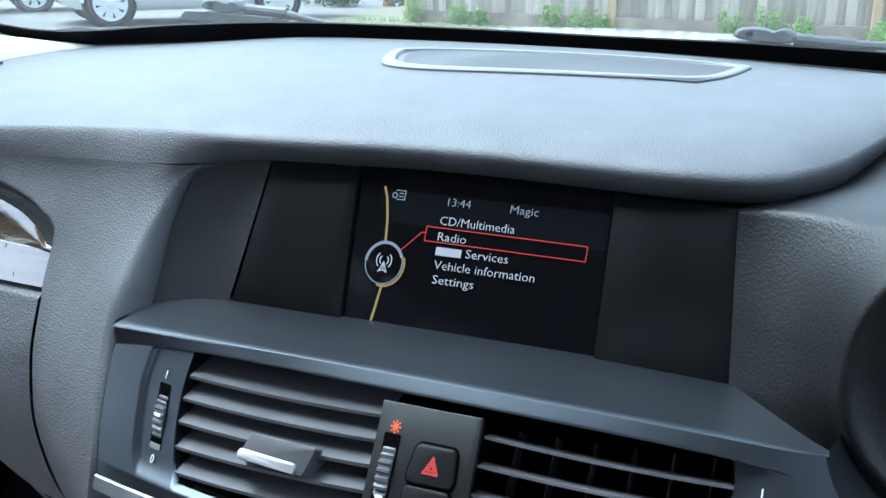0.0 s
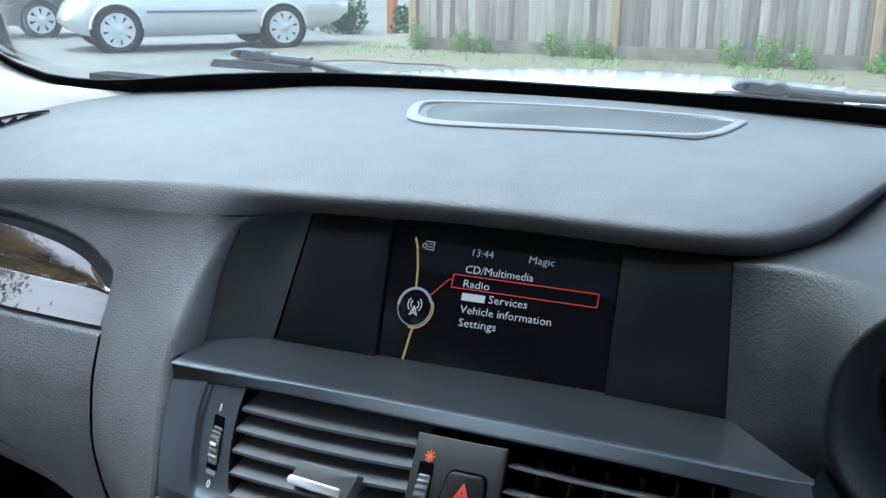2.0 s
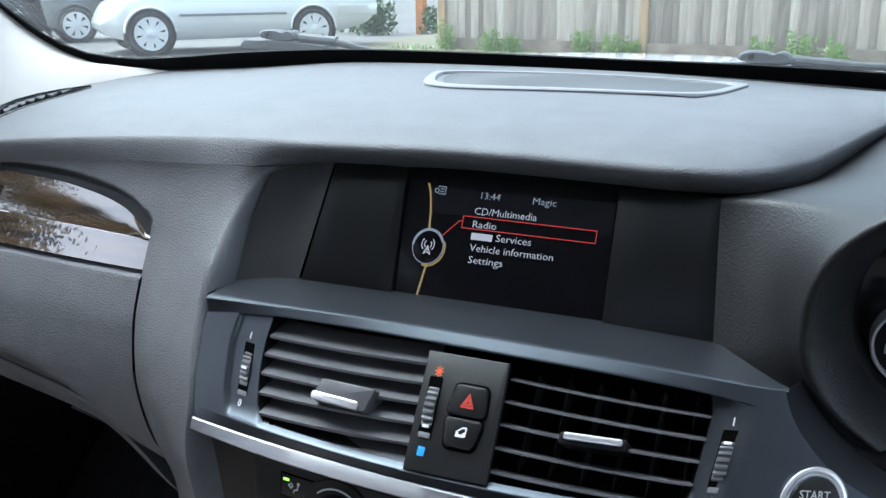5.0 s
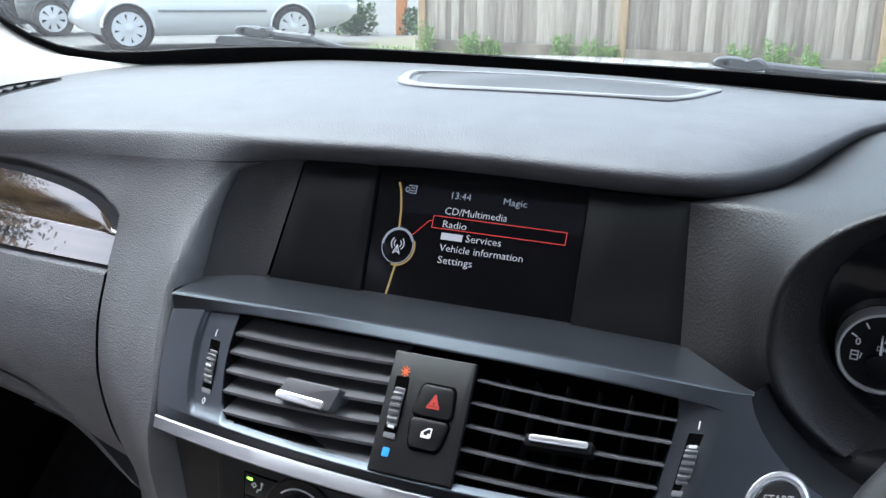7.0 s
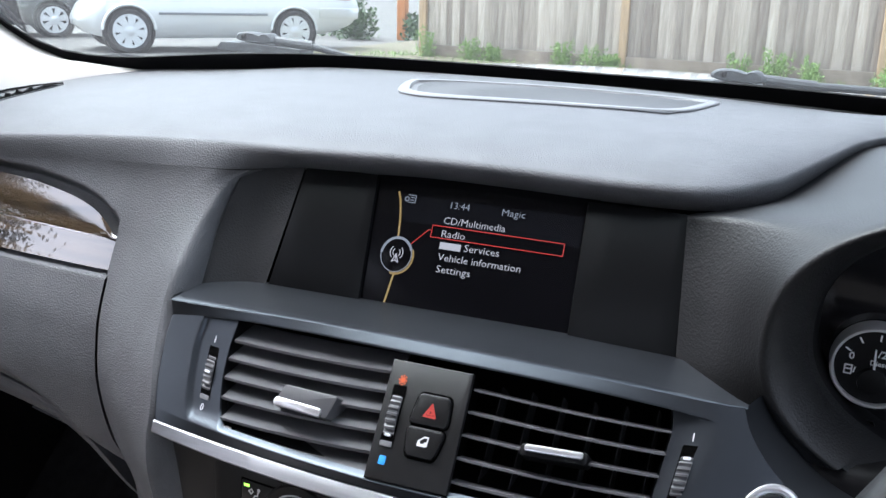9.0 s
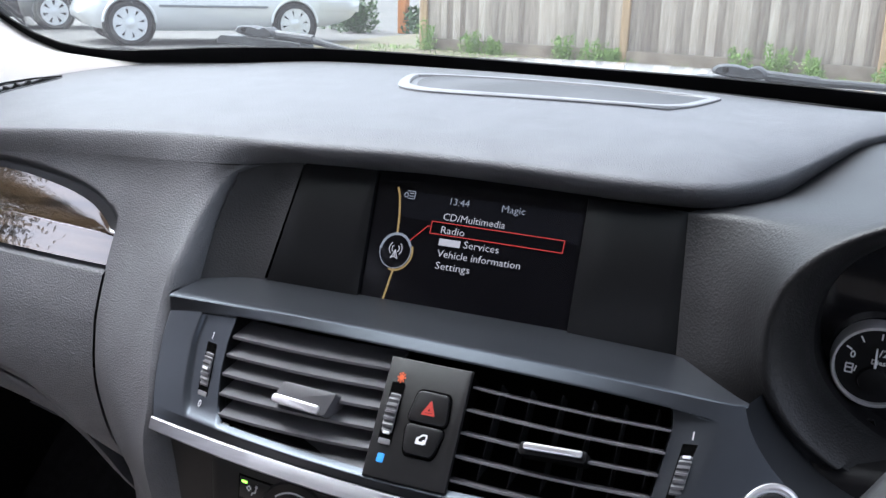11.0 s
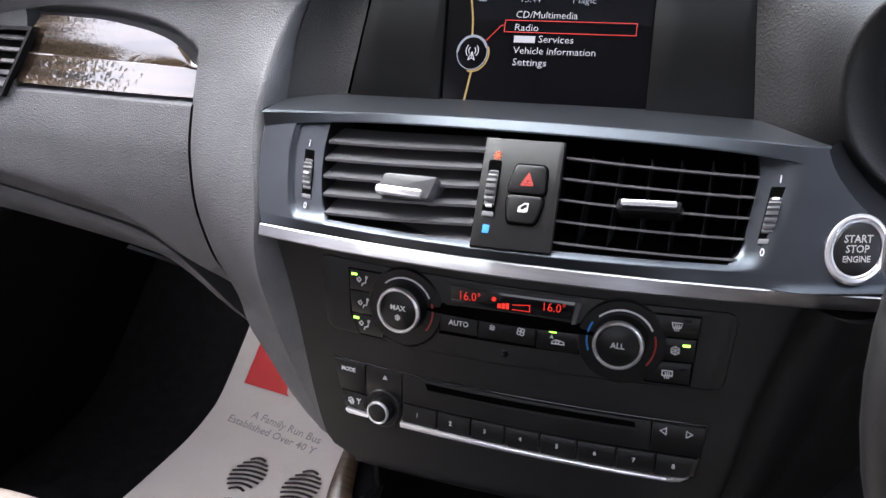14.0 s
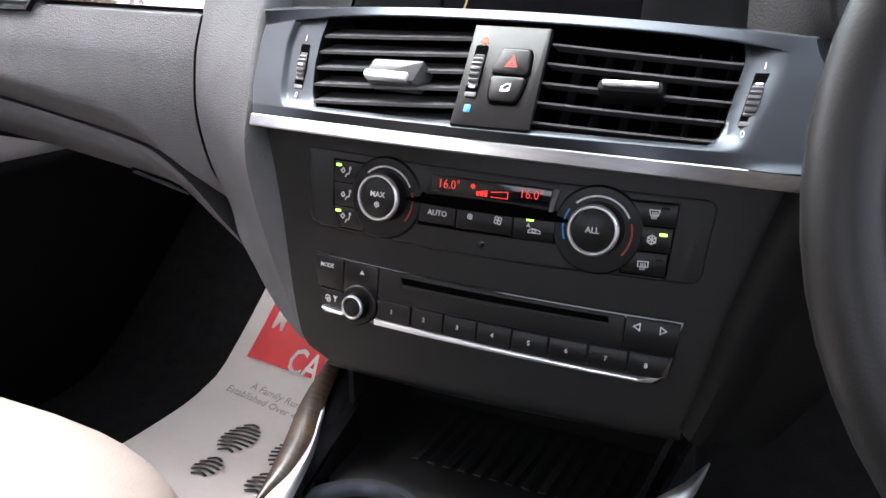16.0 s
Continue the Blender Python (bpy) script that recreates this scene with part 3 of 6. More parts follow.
part("headlining", grid(lambda x, y: (x, y, 1.6 - 0.06 * x * x), span(-0.68, 0.68, 9), span(-1.9, -0.12, 9), 0.03), CREAM, car)
for side in (-1, 1):
    part("door_lower", block(side * 0.76, side * 0.84, -1.9, 0.72, 0.36, 1.04, 0.01), WHITEPAINT, car)
    part("centre_pillar", block(side * 0.68, side * 0.78, -0.6, -0.52, 1.0, 1.6, 0.01), RUBBER, car)
# unseen rear body, added and kept dark to hold back light from behind
part("unseen_tailgate", block(-0.75, 0.75, -1.95, -1.85, 0.4, 1.1, 0.02), ANTHRACITE, car)
for side in (-1, 1):
    part("unseen_rear_door", block(side * 0.7, side * 0.78, -1.9, -0.6, 1.0, 1.08, 0.01), ANTHRACITE, car)
    part("unseen_rear_pillar", block(side * 0.68, side * 0.78, -1.9, -1.45, 1.08, 1.62, 0.01), ANTHRACITE, car)
    part("window_seal", tube([(side * 0.745, 0.3, 1.1), (side * 0.72, 0.08, 1.36), (side * 0.7, -0.12, 1.52), (side * 0.69, -0.3, 1.56), (side * 0.69, -0.9, 1.57), (side * 0.69, -1.85, 1.53)], 0.018, 8), RUBBER, car)
part("floor_pan", block(-0.8, 0.8, -1.9, 0.75, 0.4, 0.47), CARPET, car)
part("bulkhead", block(-0.8, 0.8, 0.66, 0.7, 0.42, 1.1), CARPET, car)
part("bonnet", grid(lambda x, y: (x, y, 1.113 - 0.1 * x * x - 0.12 * max(0, y - 1.0) ** 2 - 0.9 * max(0, 0.92 - y) ** 2), span(-0.72, 0.72, 21), span(0.8, 1.9, 16), 0.01), WHITEPAINT, car, "white bonnet")
part("cowl", grid(lambda x, y: (x, y - 0.25 * x * x, 1.11 - 0.05 * x * x - 0.3 * (y - 0.6)), span(-0.75, 0.75, 21), span(0.6, 0.86, 6), 0.008), RUBBER, car)


# outer skin, nose, wings and wheels of the same car
part("roof_skin", grid(lambda x, y: (x, y, 1.665 - 0.07 * x * x - 0.05 * (y + 0.9) ** 2), span(-0.7, 0.7, 13), span(-1.92, -0.1, 15), 0.012), WHITEPAINT, car)
for side in (-1, 1):
    part("front_wing", grid(lambda y, v: (side * (lerp(0.72, 0.8, v ** 0.5) - 0.06 * max(0, y - 1.3) ** 2), y, lerp(1.06 - 0.12 * max(0, y - 1.0) ** 2, 0.42, v)), span(0.7, 1.95, 18), span(0, 1, 8), 0.01), WHITEPAINT, car)
    for wy in (1.25, -1.45):
        n = 36
        tyre = part("wheel", loft([[(side * wx, wy + r * math.cos(2 * math.pi * i / n), 0.345 + r * math.sin(2 * math.pi * i / n)) for i in range(n)] for wx, r in ((0.58, 0.28), (0.6, 0.33), (0.8, 0.33), (0.82, 0.3), (0.82, 0.24))]), RUBBER, car)
        part("wheel_rim", loft([[(side * wx, wy + r * math.cos(2 * math.pi * i / n), 0.345 + r * math.sin(2 * math.pi * i / n)) for i in range(n)] for wx, r in ((0.815, 0.24), (0.828, 0.235), (0.822, 0.12), (0.83, 0.05))]), ALU, tyre)
part("nose", grid(lambda x, v: (x, 1.88 + 0.1 * math.sin(math.pi * v) - 0.1 * x * x, lerp(1.02 - 0.1 * x * x, 0.38, v)), span(-0.76, 0.76, 15), span(0, 1, 9), 0.01), WHITEPAINT, car)
# ---- centre vent panel ----
vent = thing("centre_vent_panel", "satin anthracite centre air vent panel with aluminium strip", "air vent", at=(0, 0.04, 0.94))


def ledge(x, v):
    """The top of the housing, from its crisp front edge back to the display; it narrows to a point at the instrument hood."""
    yt, zt = face_at(x, 1.0)
    y1 = screen_face(x, 1.018)[0] + 0.004
    k = max(0.0, min(1.0, (0.1795 - x) / 0.05))
    y1 = lerp(yt + 0.003, y1, k)
    if v <= 0:
        return (x, yt - 0.0004, zt - 0.0006)
    return (x, lerp(yt + 0.0008, y1, v), lerp(zt + 0.0002, lerp(zt + 0.0004, 1.0178 - 0.03 * max(0, x - 0.06), k), v ** 0.7))


left_edge = smoothstep_curve([(0.9482, -0.1821), (0.9584, -0.1872), (0.9689, -0.1912), (0.9869, -0.1955), (0.998, -0.1975), (1.0154, -0.198)])
tub_edge = smoothstep_curve([(0.9557, -0.1555), (0.9594, -0.1586), (0.9678, -0.163), (0.9817, -0.1674), (0.996, -0.1702), (1.0089, -0.1696)])
duct_left = smoothstep_curve([(0.9558, -0.1275), (0.9601, -0.1315), (0.97, -0.1362), (0.9836, -0.1403), (0.9976, -0.1418), (1.009, -0.1409)])
duct_right = smoothstep_curve([(0.955, 0.1305), (0.9612, 0.135), (0.9753, 0.1372), (0.9896, 0.1394), (1.0012, 0.1406), (1.0077, 0.139)])
shoulder = smoothstep_curve([(0.944, 0.285), (0.962, 0.25), (0.9739, 0.2224), (0.9825, 0.2075), (0.9915, 0.1965), (0.9955, 0.1925), (1.0045, 0.185), (1.0145, 0.179), (1.02, 0.1765)])


def ease(t):
    t = max(0.0, min(1.0, t))
    return t * t * (3 - 2 * t)


LOW, HIGH = 0.09, 0.92


def face_at(x, w):
    """The housing's front: w 0 at the aluminium strip, LOW and HIGH at the opening, 1 at the upper edge."""
    q = max(-0.2, min(0.172, x))
    marks = [(0.0, strip_top(q)), (LOW, open_low(q)), (HIGH, open_top(q)), (1.0, lip_line(q))]
    i = 0 if w < LOW else 1 if w < HIGH else 2
    (w0, (y0, z0)), (w1, (y1, z1)) = marks[i], marks[i + 1]
    k = (w - w0) / (w1 - w0)
    z = lerp(z0, z1, k)
    return lerp(lerp(y0, y1, k), vent_face(x, z)[0] - (0.004 if w < 0.03 else 0.0), ease((x - 0.145) / 0.035)), z


part("housing_top", grid(ledge, span(-0.1985, 0.179, 60), [0] + span(0.002, 1, 10)), SATIN, vent, "", 60)


def shell_point(c, w):
    """c 0..1: left of the slats, 1..2: across them, 2..3: right of them."""
    zl, zr = face_at(-0.17, w)[1], face_at(0.15, w)[1]
    if c < 0:
        x = left_edge(zl)
        y, z = face_at(x, w)
        return (x - 0.004 * min(1, -3 * c), y - 0.02 * c, z)
    if c <= 1:
        x = lerp(left_edge(zl), duct_left(zl), c)
    elif c <= 2:
        x = lerp(duct_left(zl), duct_right(zr), c - 1)
    else:
        x = lerp(duct_right(zr), shoulder(zr), c - 2)
    y, z = face_at(x, w)
    inside = ease((w - LOW) / 0.08) * ease((HIGH - w) / 0.022)
    if c < 1:
        sink = 0.0042 * ease((x - tub_edge(zl)) / 0.0028)
    elif c <= 2:
        sink = 0.012
    else:
        sink = 0.0065 * (1 - ease((x - duct_right(zr)) / lerp(0.018, 0.03, w)))
    return (x, y + sink * inside, z)


cs = [-0.9, -0.3, -0.08] + span(0, 0.98, 44) + [1.0] + span(1.0, 2.0, 30)[1:-1] + [2.0] + span(2.02, 3.0, 40)
ws = [0, 0.03, 0.06, 0.082, 0.09, 0.096, 0.103, 0.11, 0.12, 0.14] + span(0.18, 0.86, 16) + [0.885, 0.898, 0.904, 0.909, 0.914, 0.918, 0.922, 0.935, 0.95, 0.97, 0.985, 1]
bm = bmesh.new()
vrt = [[bm.verts.new(shell_point(c, w)) for w in ws] for c in cs]
for i in range(len(cs) - 1):
    for j in range(len(ws) - 1):
        if not (cs[i] >= 1 and cs[i + 1] <= 2 and ws[j] >= 0.12 and ws[j + 1] <= 0.898):
            bm.faces.new((vrt[i][j], vrt[i + 1][j], vrt[i + 1][j + 1], vrt[i][j + 1]))
part("housing_shell", bm, SATIN, vent, "", 60)
# the shell's shoulder turns back beside the instrument hood
part("housing_shoulder", grid(lambda w, d: (lambda z: (lambda x: (x + 0.25 * d, face_at(x, w)[0] + d, face_at(x, w)[1] - 0.1 * d))(shoulder(z)))(face_at(0.15, w)[1]), ws, [0, 0.0006, 0.002, 0.01, 0.03, 0.06]), SATIN, vent, "", 60)
# near-black sheet paints the ducts' deep shade behind the slats
part("vent_backing", warp(grid(lambda x, v: (x, 0.04, lerp(0.925, open_top(x)[1] + 0.0192, v)), span(-0.143, 0.142, 24), span(0, 1, 4), 0.002), vent_face), VOIDSHADE, vent)
part("duct_roof", grid(lambda x, d: (x, open_top(x)[0] + 0.011 + d, open_top(x)[1] - 0.001), span(-0.142, 0.141, 16), (0, 0.03), 0.001), BLACK, vent)
part("duct_floor", grid(lambda x, d: (x, open_low(x)[0] + 0.011 + d, open_low(x)[1] + 0.0005), span(-0.13, 0.134, 16), (0, 0.03), 0.001), BLACK, vent)
part("duct_wall", grid(lambda w, d: (lambda z: (duct_left(z), face_at(-0.138, w)[0] + 0.0042 + d, face_at(-0.138, w)[1]))(face_at(-0.17, w)[1]), span(0.11, 0.91, 14), (0, 0.012, 0.034)), BLACK, vent)
part("duct_wall", grid(lambda w, d: (lambda z: (duct_right(z), face_at(0.138, w)[0] + 0.0065 + d, z))(face_at(0.15, w)[1]), span(0.11, 0.91, 14), (0, 0.012, 0.034)), BLACK, vent)

# left vent: slats turned up towards the seats
for k in range(6):
    z0, z1 = 1.0036 - 0.01025 * k, 1.0087 - 0.0099 * k
    part("slat", warp(grid(lambda s, v: (lambda x: (x, lerp(0.0035, 0.021, v), lerp(z0, z1, s) + 0.0128 * v))(lerp(duct_left(lerp(z0, z1, s)) + 0.0008, -0.0235, s)), span(0, 1, 14), (0, 0.08, 0.5, 1), 0.0016), vent_face), SLAT, vent)
# right vent: slats seen edge-on, upright vanes deep behind them
for k in range(5):
    z0, z1 = 1.0083 - 0.01095 * k, 1.0026 - 0.0104 * k
    part("slat", warp(grid(lambda s, v: (lerp(0.0278, duct_right(lerp(z0, z1, s)) + 0.001, s), lerp(0.0035, 0.0155, v), lerp(z0, z1, s) + 0.0026 * v), span(0, 1, 14), (0, 0.08, 0.5, 1), 0.0011), vent_face), SLAT, vent)
for k in range(6):
    x = 0.0405 + 0.0182 * k
    part("vane", warp(grid(lambda y, z: (x, y, z), span(0.0185, 0.034, 3), span(0.955, 1.014, 4), 0.0007), vent_face), SHADEPLASTIC, vent)

# sliding tabs with bright edges
tab = part("vent_tab", warp(prism([(-0.0925, 0.9785), (-0.0915, 0.9776), (-0.0555, 0.9776), (-0.054, 0.9785), (-0.0508, 0.9888), (-0.0515, 0.9897), (-0.087, 0.989), (-0.0885, 0.988)], -0.014, 0.0035, 0.0008), vent_face), SLAT, vent)
part("tab_edge", warp(box(-0.0753, 0.9796, 0.034, 0.0044, 0.0, 0.0052, 0.002, 0.001), vent_face), CHROME, tab, "satin chrome edge")
tab = part("vent_tab", warp(box(0.0826, 0.984, 0.0375, 0.0058, -0.014, 0.0025, 0.0018, 0.001), vent_face), BLACK, vent)
part("tab_edge", warp(box(0.0826, 0.985, 0.0325, 0.0032, 0.0, 0.0042, 0.0013, 0.0008), vent_face), CHROME, tab, "satin chrome edge")


def tilted(bm, x, z, k):
    """Leans an upright fitting sideways about (x, z)."""
    for v in bm.verts:
        v.co.x += k * (v.co.z - z)
    return bm


def thumb_wheel(x, z, r, w, k, sink, host):
    """A ribbed wheel in its slot on an axis along x, with a light stop under it."""
    n = 132
    ringr = [r if (i % 6) < 3 else r - 0.0018 for i in range(n)]

    def ring(dx, q):
        return [(x + dx, sink + 0.004 - ringr[i] * q * math.cos(2 * math.pi * i / n) * 0.62, z + ringr[i] * q * math.sin(2 * math.pi * i / n)) for i in range(n)]
    slot = part("wheel_slot", warp(tilted(box(x, z + 0.0005, w + 0.0016, 2 * r + 0.0052, -0.004 - sink, 0.0003 - sink, 0.0008, 0), x, z, k), vent_face), VOIDSHADE, host)
    part("thumb_wheel", warp(tilted(loft([ring(-w / 2, 0.96), ring(-w / 2 + 0.0007, 1), ring(w / 2 - 0.0007, 1), ring(w / 2, 0.96)]), x, z, k), vent_face), SLAT, slot)
    return slot


def wheel_marks(x, z, r, w, k, sink, host, mark):
    part("wheel_stop", warp(tilted(box(x, z - r - 0.0012, w + 0.001, 0.0026, -0.003 - sink, 0.0008 - sink, 0.0008, 0.0003), x, z, k), vent_face), RIMGREY, host)
    part("wheel_mark", warp(tilted(box(x, z + mark, w - 0.0026, 0.0014, -0.004, -sink + 0.62 * math.sqrt(max(0.0, r * r - mark * mark)) - 0.0036, 0.0004, 0.0002), x, z, k), vent_face), WHITE, host)


for x, z, k, sink, mark in ((-0.1518, 0.982, -0.2, 0.0036, 0.0005), (0.1512, 0.9822, 0.13, 0.002, 0.0085)):
    thumb_wheel(x, z, 0.0115, 0.0068, k, sink, vent)
    wheel_marks(x, z, 0.0115, 0.0068, k, sink, vent, mark)
    for text, dz in (("I", 0.0182), ("0", -0.0182)):
        part("lettering", warp(words(text, x + k * dz, z + dz, 0.0054, 0.0004 - sink * 0.8, "CENTER"), vent_face), WHITE, vent, "white mark")

# centre block with temperature wheel and two buttons
block_face = part("switch_block", warp(prism([(-0.021, 0.9568), (0.0301, 0.9572), (0.0266, 1.0143), (-0.0241, 1.0143)], -0.0025, 0.0012, 0.001, 0.012), vent_face), PANEL, vent)
# near-black core paints the block's flank as if in shade
part("block_core", warp(prism([(-0.02, 0.9575), (0.0285, 0.9578), (0.0252, 1.0135), (-0.023, 1.0135)], -0.022, -0.0025, 0.0), vent_face), VOIDSHADE, block_face)
thumb_wheel(-0.0139, 0.987, 0.012, 0.0066, -0.06, -0.0014, block_face)
wheel_marks(-0.0139, 0.987, 0.012, 0.0066, -0.06, -0.0014, block_face, -0.009)
part("warm_mark", warp(merge(disc(-0.0143, 1.0048, [(0.0015, 0.001), (0.0015, 0.0015)], 12), *[disc(-0.0143 + 0.0022 * math.cos(a), 1.0048 + 0.0022 * math.sin(a), [(0.0005, 0.001), (0.0005, 0.0015)], 8) for a in (math.pi * i / 4 for i in range(8))]), vent_face), ORANGE, block_face, "orange sun mark")
part("cold_mark", warp(box(-0.0126, 0.9662, 0.0042, 0.0042, 0.001, 0.0016, 0.0005, 0.0001), vent_face), BLUE, block_face, "blue square")


def tapered(cx, z0, z1, half0, half1, r):
    """A rounded outline that narrows from half-width half0 at z0 to half1 at z1."""
    zc, h = (z0 + z1) / 2, abs(z1 - z0)
    return [(cx + x * lerp(half0, half1, (zc + z - z0) / (z1 - z0)) / half0, zc + z) for x, z in outline(2 * half0, h, r, 6)]


part("button_well", warp(merge(prism(tapered(0.0088, 0.985, 1.0016, 0.0131, 0.0108, 0.004), 0.0, 0.0014, 0), prism(tapered(0.0088, 0.985, 0.9695, 0.0131, 0.0098, 0.004), 0.0, 0.0014, 0)), vent_face), VOIDSHADE, block_face)
hz = part("hazard_button", warp(prism(tapered(0.0088, 0.9856, 1.0006, 0.0121, 0.0099, 0.0034), 0.0005, 0.004, 0.0014), vent_face), BUTTON, block_face)
part("warning_triangle", warp(merge(stroke([[(0.0053, 0.99), (0.0121, 0.99), (0.0087, 0.9957), (0.0053, 0.99)]], 0.001, 0.0039), stroke([[(0.0072, 0.9912), (0.0102, 0.9912), (0.0087, 0.9937), (0.0072, 0.9912)]], 0.0008, 0.0039)), vent_face), RED, hz, "red triangle")
lk = part("lock_button", warp(prism(tapered(0.0088, 0.9847, 0.9706, 0.0121, 0.0089, 0.0036), 0.0005, 0.004, 0.0014), vent_face), BUTTON, block_face)
part("door_symbol", warp(merge(stroke([[(0.0064, 0.9762), (0.0108, 0.9762), (0.0118, 0.9766), (0.0118, 0.9803), (0.0096, 0.9803), (0.0064, 0.9782), (0.0064, 0.9762)]], 0.0007, 0.0039), prism(quad(0.0067, 0.0115, 0.9765, 0.9772), 0.0038, 0.0042, 0), prism(quad(0.0067, 0.0076, 0.9772, 0.9781), 0.0038, 0.0042, 0), prism(quad(0.01, 0.0115, 0.9772, 0.9781), 0.0038, 0.0042, 0)), vent_face), WHITE, lk, "white door symbol")

# aluminium strip below the vents, leaning out towards its lower edge
def strip(x, v):
    (y0, z0), (y1, z1) = strip_top(x), strip_low(x)
    prof = [(y0 + 0.004, z0 - 0.0006), (y0 - 0.0006, z0 - 0.0002), (y0 - 0.0016, z0 - 0.0008), (y1, z1 + 0.0006), (y1 + 0.0006, z1 - 0.0006), (y1 + 0.022, z1 - 0.001)]
    a = v * (len(prof) - 1)
    i = min(int(a), len(prof) - 2)
    return (x, lerp(prof[i][0], prof[i + 1][0], a - i), lerp(prof[i][1], prof[i + 1][1], a - i))


part("aluminium_strip", grid(strip, span(-0.1825, 0.275, 60), span(0, 1, 6)), ALU, vent, "brushed aluminium strip", 20)

# start button, let into the shell's shoulder
sx, sz = 0.1995, 0.9655
st = part("start_button", warp(disc(sx, sz, [(0.0172, -0.002), (0.0172, 0.0022), (0.0164, 0.0034), (0.015, 0.0036), (0.0143, 0.0028), (0.0138, 0.0012), (0.0131, 0.0022), (0.0128, 0.001)]), vent_face), CHROME, vent, "chrome ring")
part("button_cap", warp(disc(sx, sz, [(0.0129, -0.001), (0.0129, 0.0018), (0.0118, 0.0025)]), vent_face), BUTTON, st)
for text, dz, size in (("START", 0.0046, 0.0052), ("STOP", -0.0003, 0.0052), ("ENGINE", -0.0052, 0.0042)):
    part("lettering", warp(words(text, sx, sz + dz, size, 0.0026, "CENTER"), vent_face), GREYPRINT, st, "pale lettering")

# ---- centre console face ----
console = thing("centre_console", "black plastic centre console with open tray and wood trim", "centre console", at=(0, 0.05, 0.5))
right_x = smoothstep_curve([(0.77, 0.132), (0.79, 0.142), (0.86, 0.158), (0.94, 0.18)])


def console_face(s, v):
    z = lerp(0.939, 0.779, min(v, 1))
    x = lerp(left_x(z), right_x(z), s)
    y = low_face(x, z)[0]
    if v > 1:
        a = (v - 1) * math.pi / 2
        y += 0.02 * (1 - math.cos(a)) + 0.05 * max(0, v - 1.6)
        z -= 0.01 * math.sin(a)
    return (x, y, z)


part("fascia_panel", grid(console_face, span(0, 1, 36), span(0, 1, 26) + [1.15, 1.3, 1.5, 1.75, 2.0]), PANEL, console)
# shallow raised field round the climate controls
part("control_field", warp(prism([(-0.134, 0.9275), (0.134, 0.9235), (0.1385, 0.922), (0.1405, 0.9185), (0.137, 0.8785), (0.135, 0.8745), (0.1305, 0.8725), (0.04, 0.871), (-0.04, 0.8715), (-0.126, 0.8745), (-0.132, 0.8765), (-0.1345, 0.881), (-0.1395, 0.9225), (-0.138, 0.9262)], -0.002, 0.0014, 0.0014, 0.012), low_face), PANEL, console)

# ---- climate control unit ----
climate = thing("climate_control_unit", "black climate control panel with two chrome-ringed knobs", "climate control", at=(0, 0.02, 0.88))


def dial(x, z, label_text, cold):
    base = part("dial_base", warp(disc(x, z - 0.001, [(0.0275, -0.001), (0.0275, 0.0016), (0.0262, 0.003), (0.018, 0.0034)]), low_face), BUTTON, climate)
    part("rotary_knob", warp(disc(x, z, [(0.0168, 0.002), (0.0163, 0.008), (0.0157, 0.0115), (0.015, 0.0122)]), low_face), BUTTON, base)
    part("knob_ring", warp(disc(x, z, [(0.0157, 0.011), (0.0157, 0.0128), (0.0153, 0.0139), (0.0146, 0.0146), (0.0138, 0.0146), (0.0133, 0.0138), (0.0131, 0.0125)]), low_face), CHROME, base, "satin chrome ring")
    part("knob_cap", warp(disc(x, z, [(0.0133, 0.0115), (0.0133, 0.0132), (0.0124, 0.0138)]), low_face), BUTTON, base)
    part("warm_scale", warp(stroke([arc(x, z - 0.001, 0.0211, 15, -38)], 0.0011, 0.0033), low_face), RED, base, "red scale")
    part("fan_scale", warp(stroke([arc(x, z - 0.001, 0.0207, 28, 132, 20)], 0.0011, 0.0033), low_face), WHITE, base, "white scale")
    if cold:
        part("cold_scale", warp(stroke([arc(x, z - 0.001, 0.0211, 150, 200)], 0.0011, 0.0033), low_face), BLUE, base, "blue scale")
    part("lettering", warp(words(label_text, x, z + (0.002 if label_text == "MAX" else 0), 0.0052, 0.0138, "CENTER"), low_face), WHITE, base, "white lettering")
    if label_text == "MAX":
        part("snowflake_symbol", warp(flake(x, z - 0.0045, 0.0019, 0.0138), low_face), WHITE, base)


def flake(x, z, r, depth):
    """A snowflake: three crossed bars with small end bars."""
    lines = []
    for a in (math.pi / 2, math.pi / 6, -math.pi / 6):
        c, n = r * math.cos(a), r * math.sin(a)
        lines.append([(x - c, z - n), (x + c, z + n)])
        for q in (-0.8, 0.8):
            lines.append([(x + q * c - 0.3 * n, z + q * n + 0.3 * c), (x + q * c + 0.3 * n, z + q * n - 0.3 * c)])
    return stroke(lines, 0.24 * r, depth)


dial(-0.0722, 0.9018, "MAX", False)
dial(0.0733, 0.8999, "ALL", True)


def key(name, pts, depth=0.0022):
    return part(name, warp(prism(pts, -0.001, depth, 0.0006), low_face), BUTTON, climate)


def seat_symbol(x, z, way):
    """A seated outline with a hollow arrow of air."""
    k = 0.0038 if way == 0 else 0.0036
    return [arc(x + 0.0028, z + 0.0027, 0.0006, 0, 360, 8), [(x + 0.0026, z + 0.0014), (x + 0.0021, z - 0.0012), (x, z - 0.0018), (x - 0.0006, z - 0.0034)],
            [(x - k - 0.0008, z + 0.0006 - 0.0008 * way), (x - 0.0028, z + 0.0022 - 0.0008 * way), (x - 0.0014, z + 0.0006 - 0.0008 * way), (x - 0.0028, z - 0.001 - 0.0008 * way), (x - k - 0.0008, z + 0.0006 - 0.0008 * way)]]


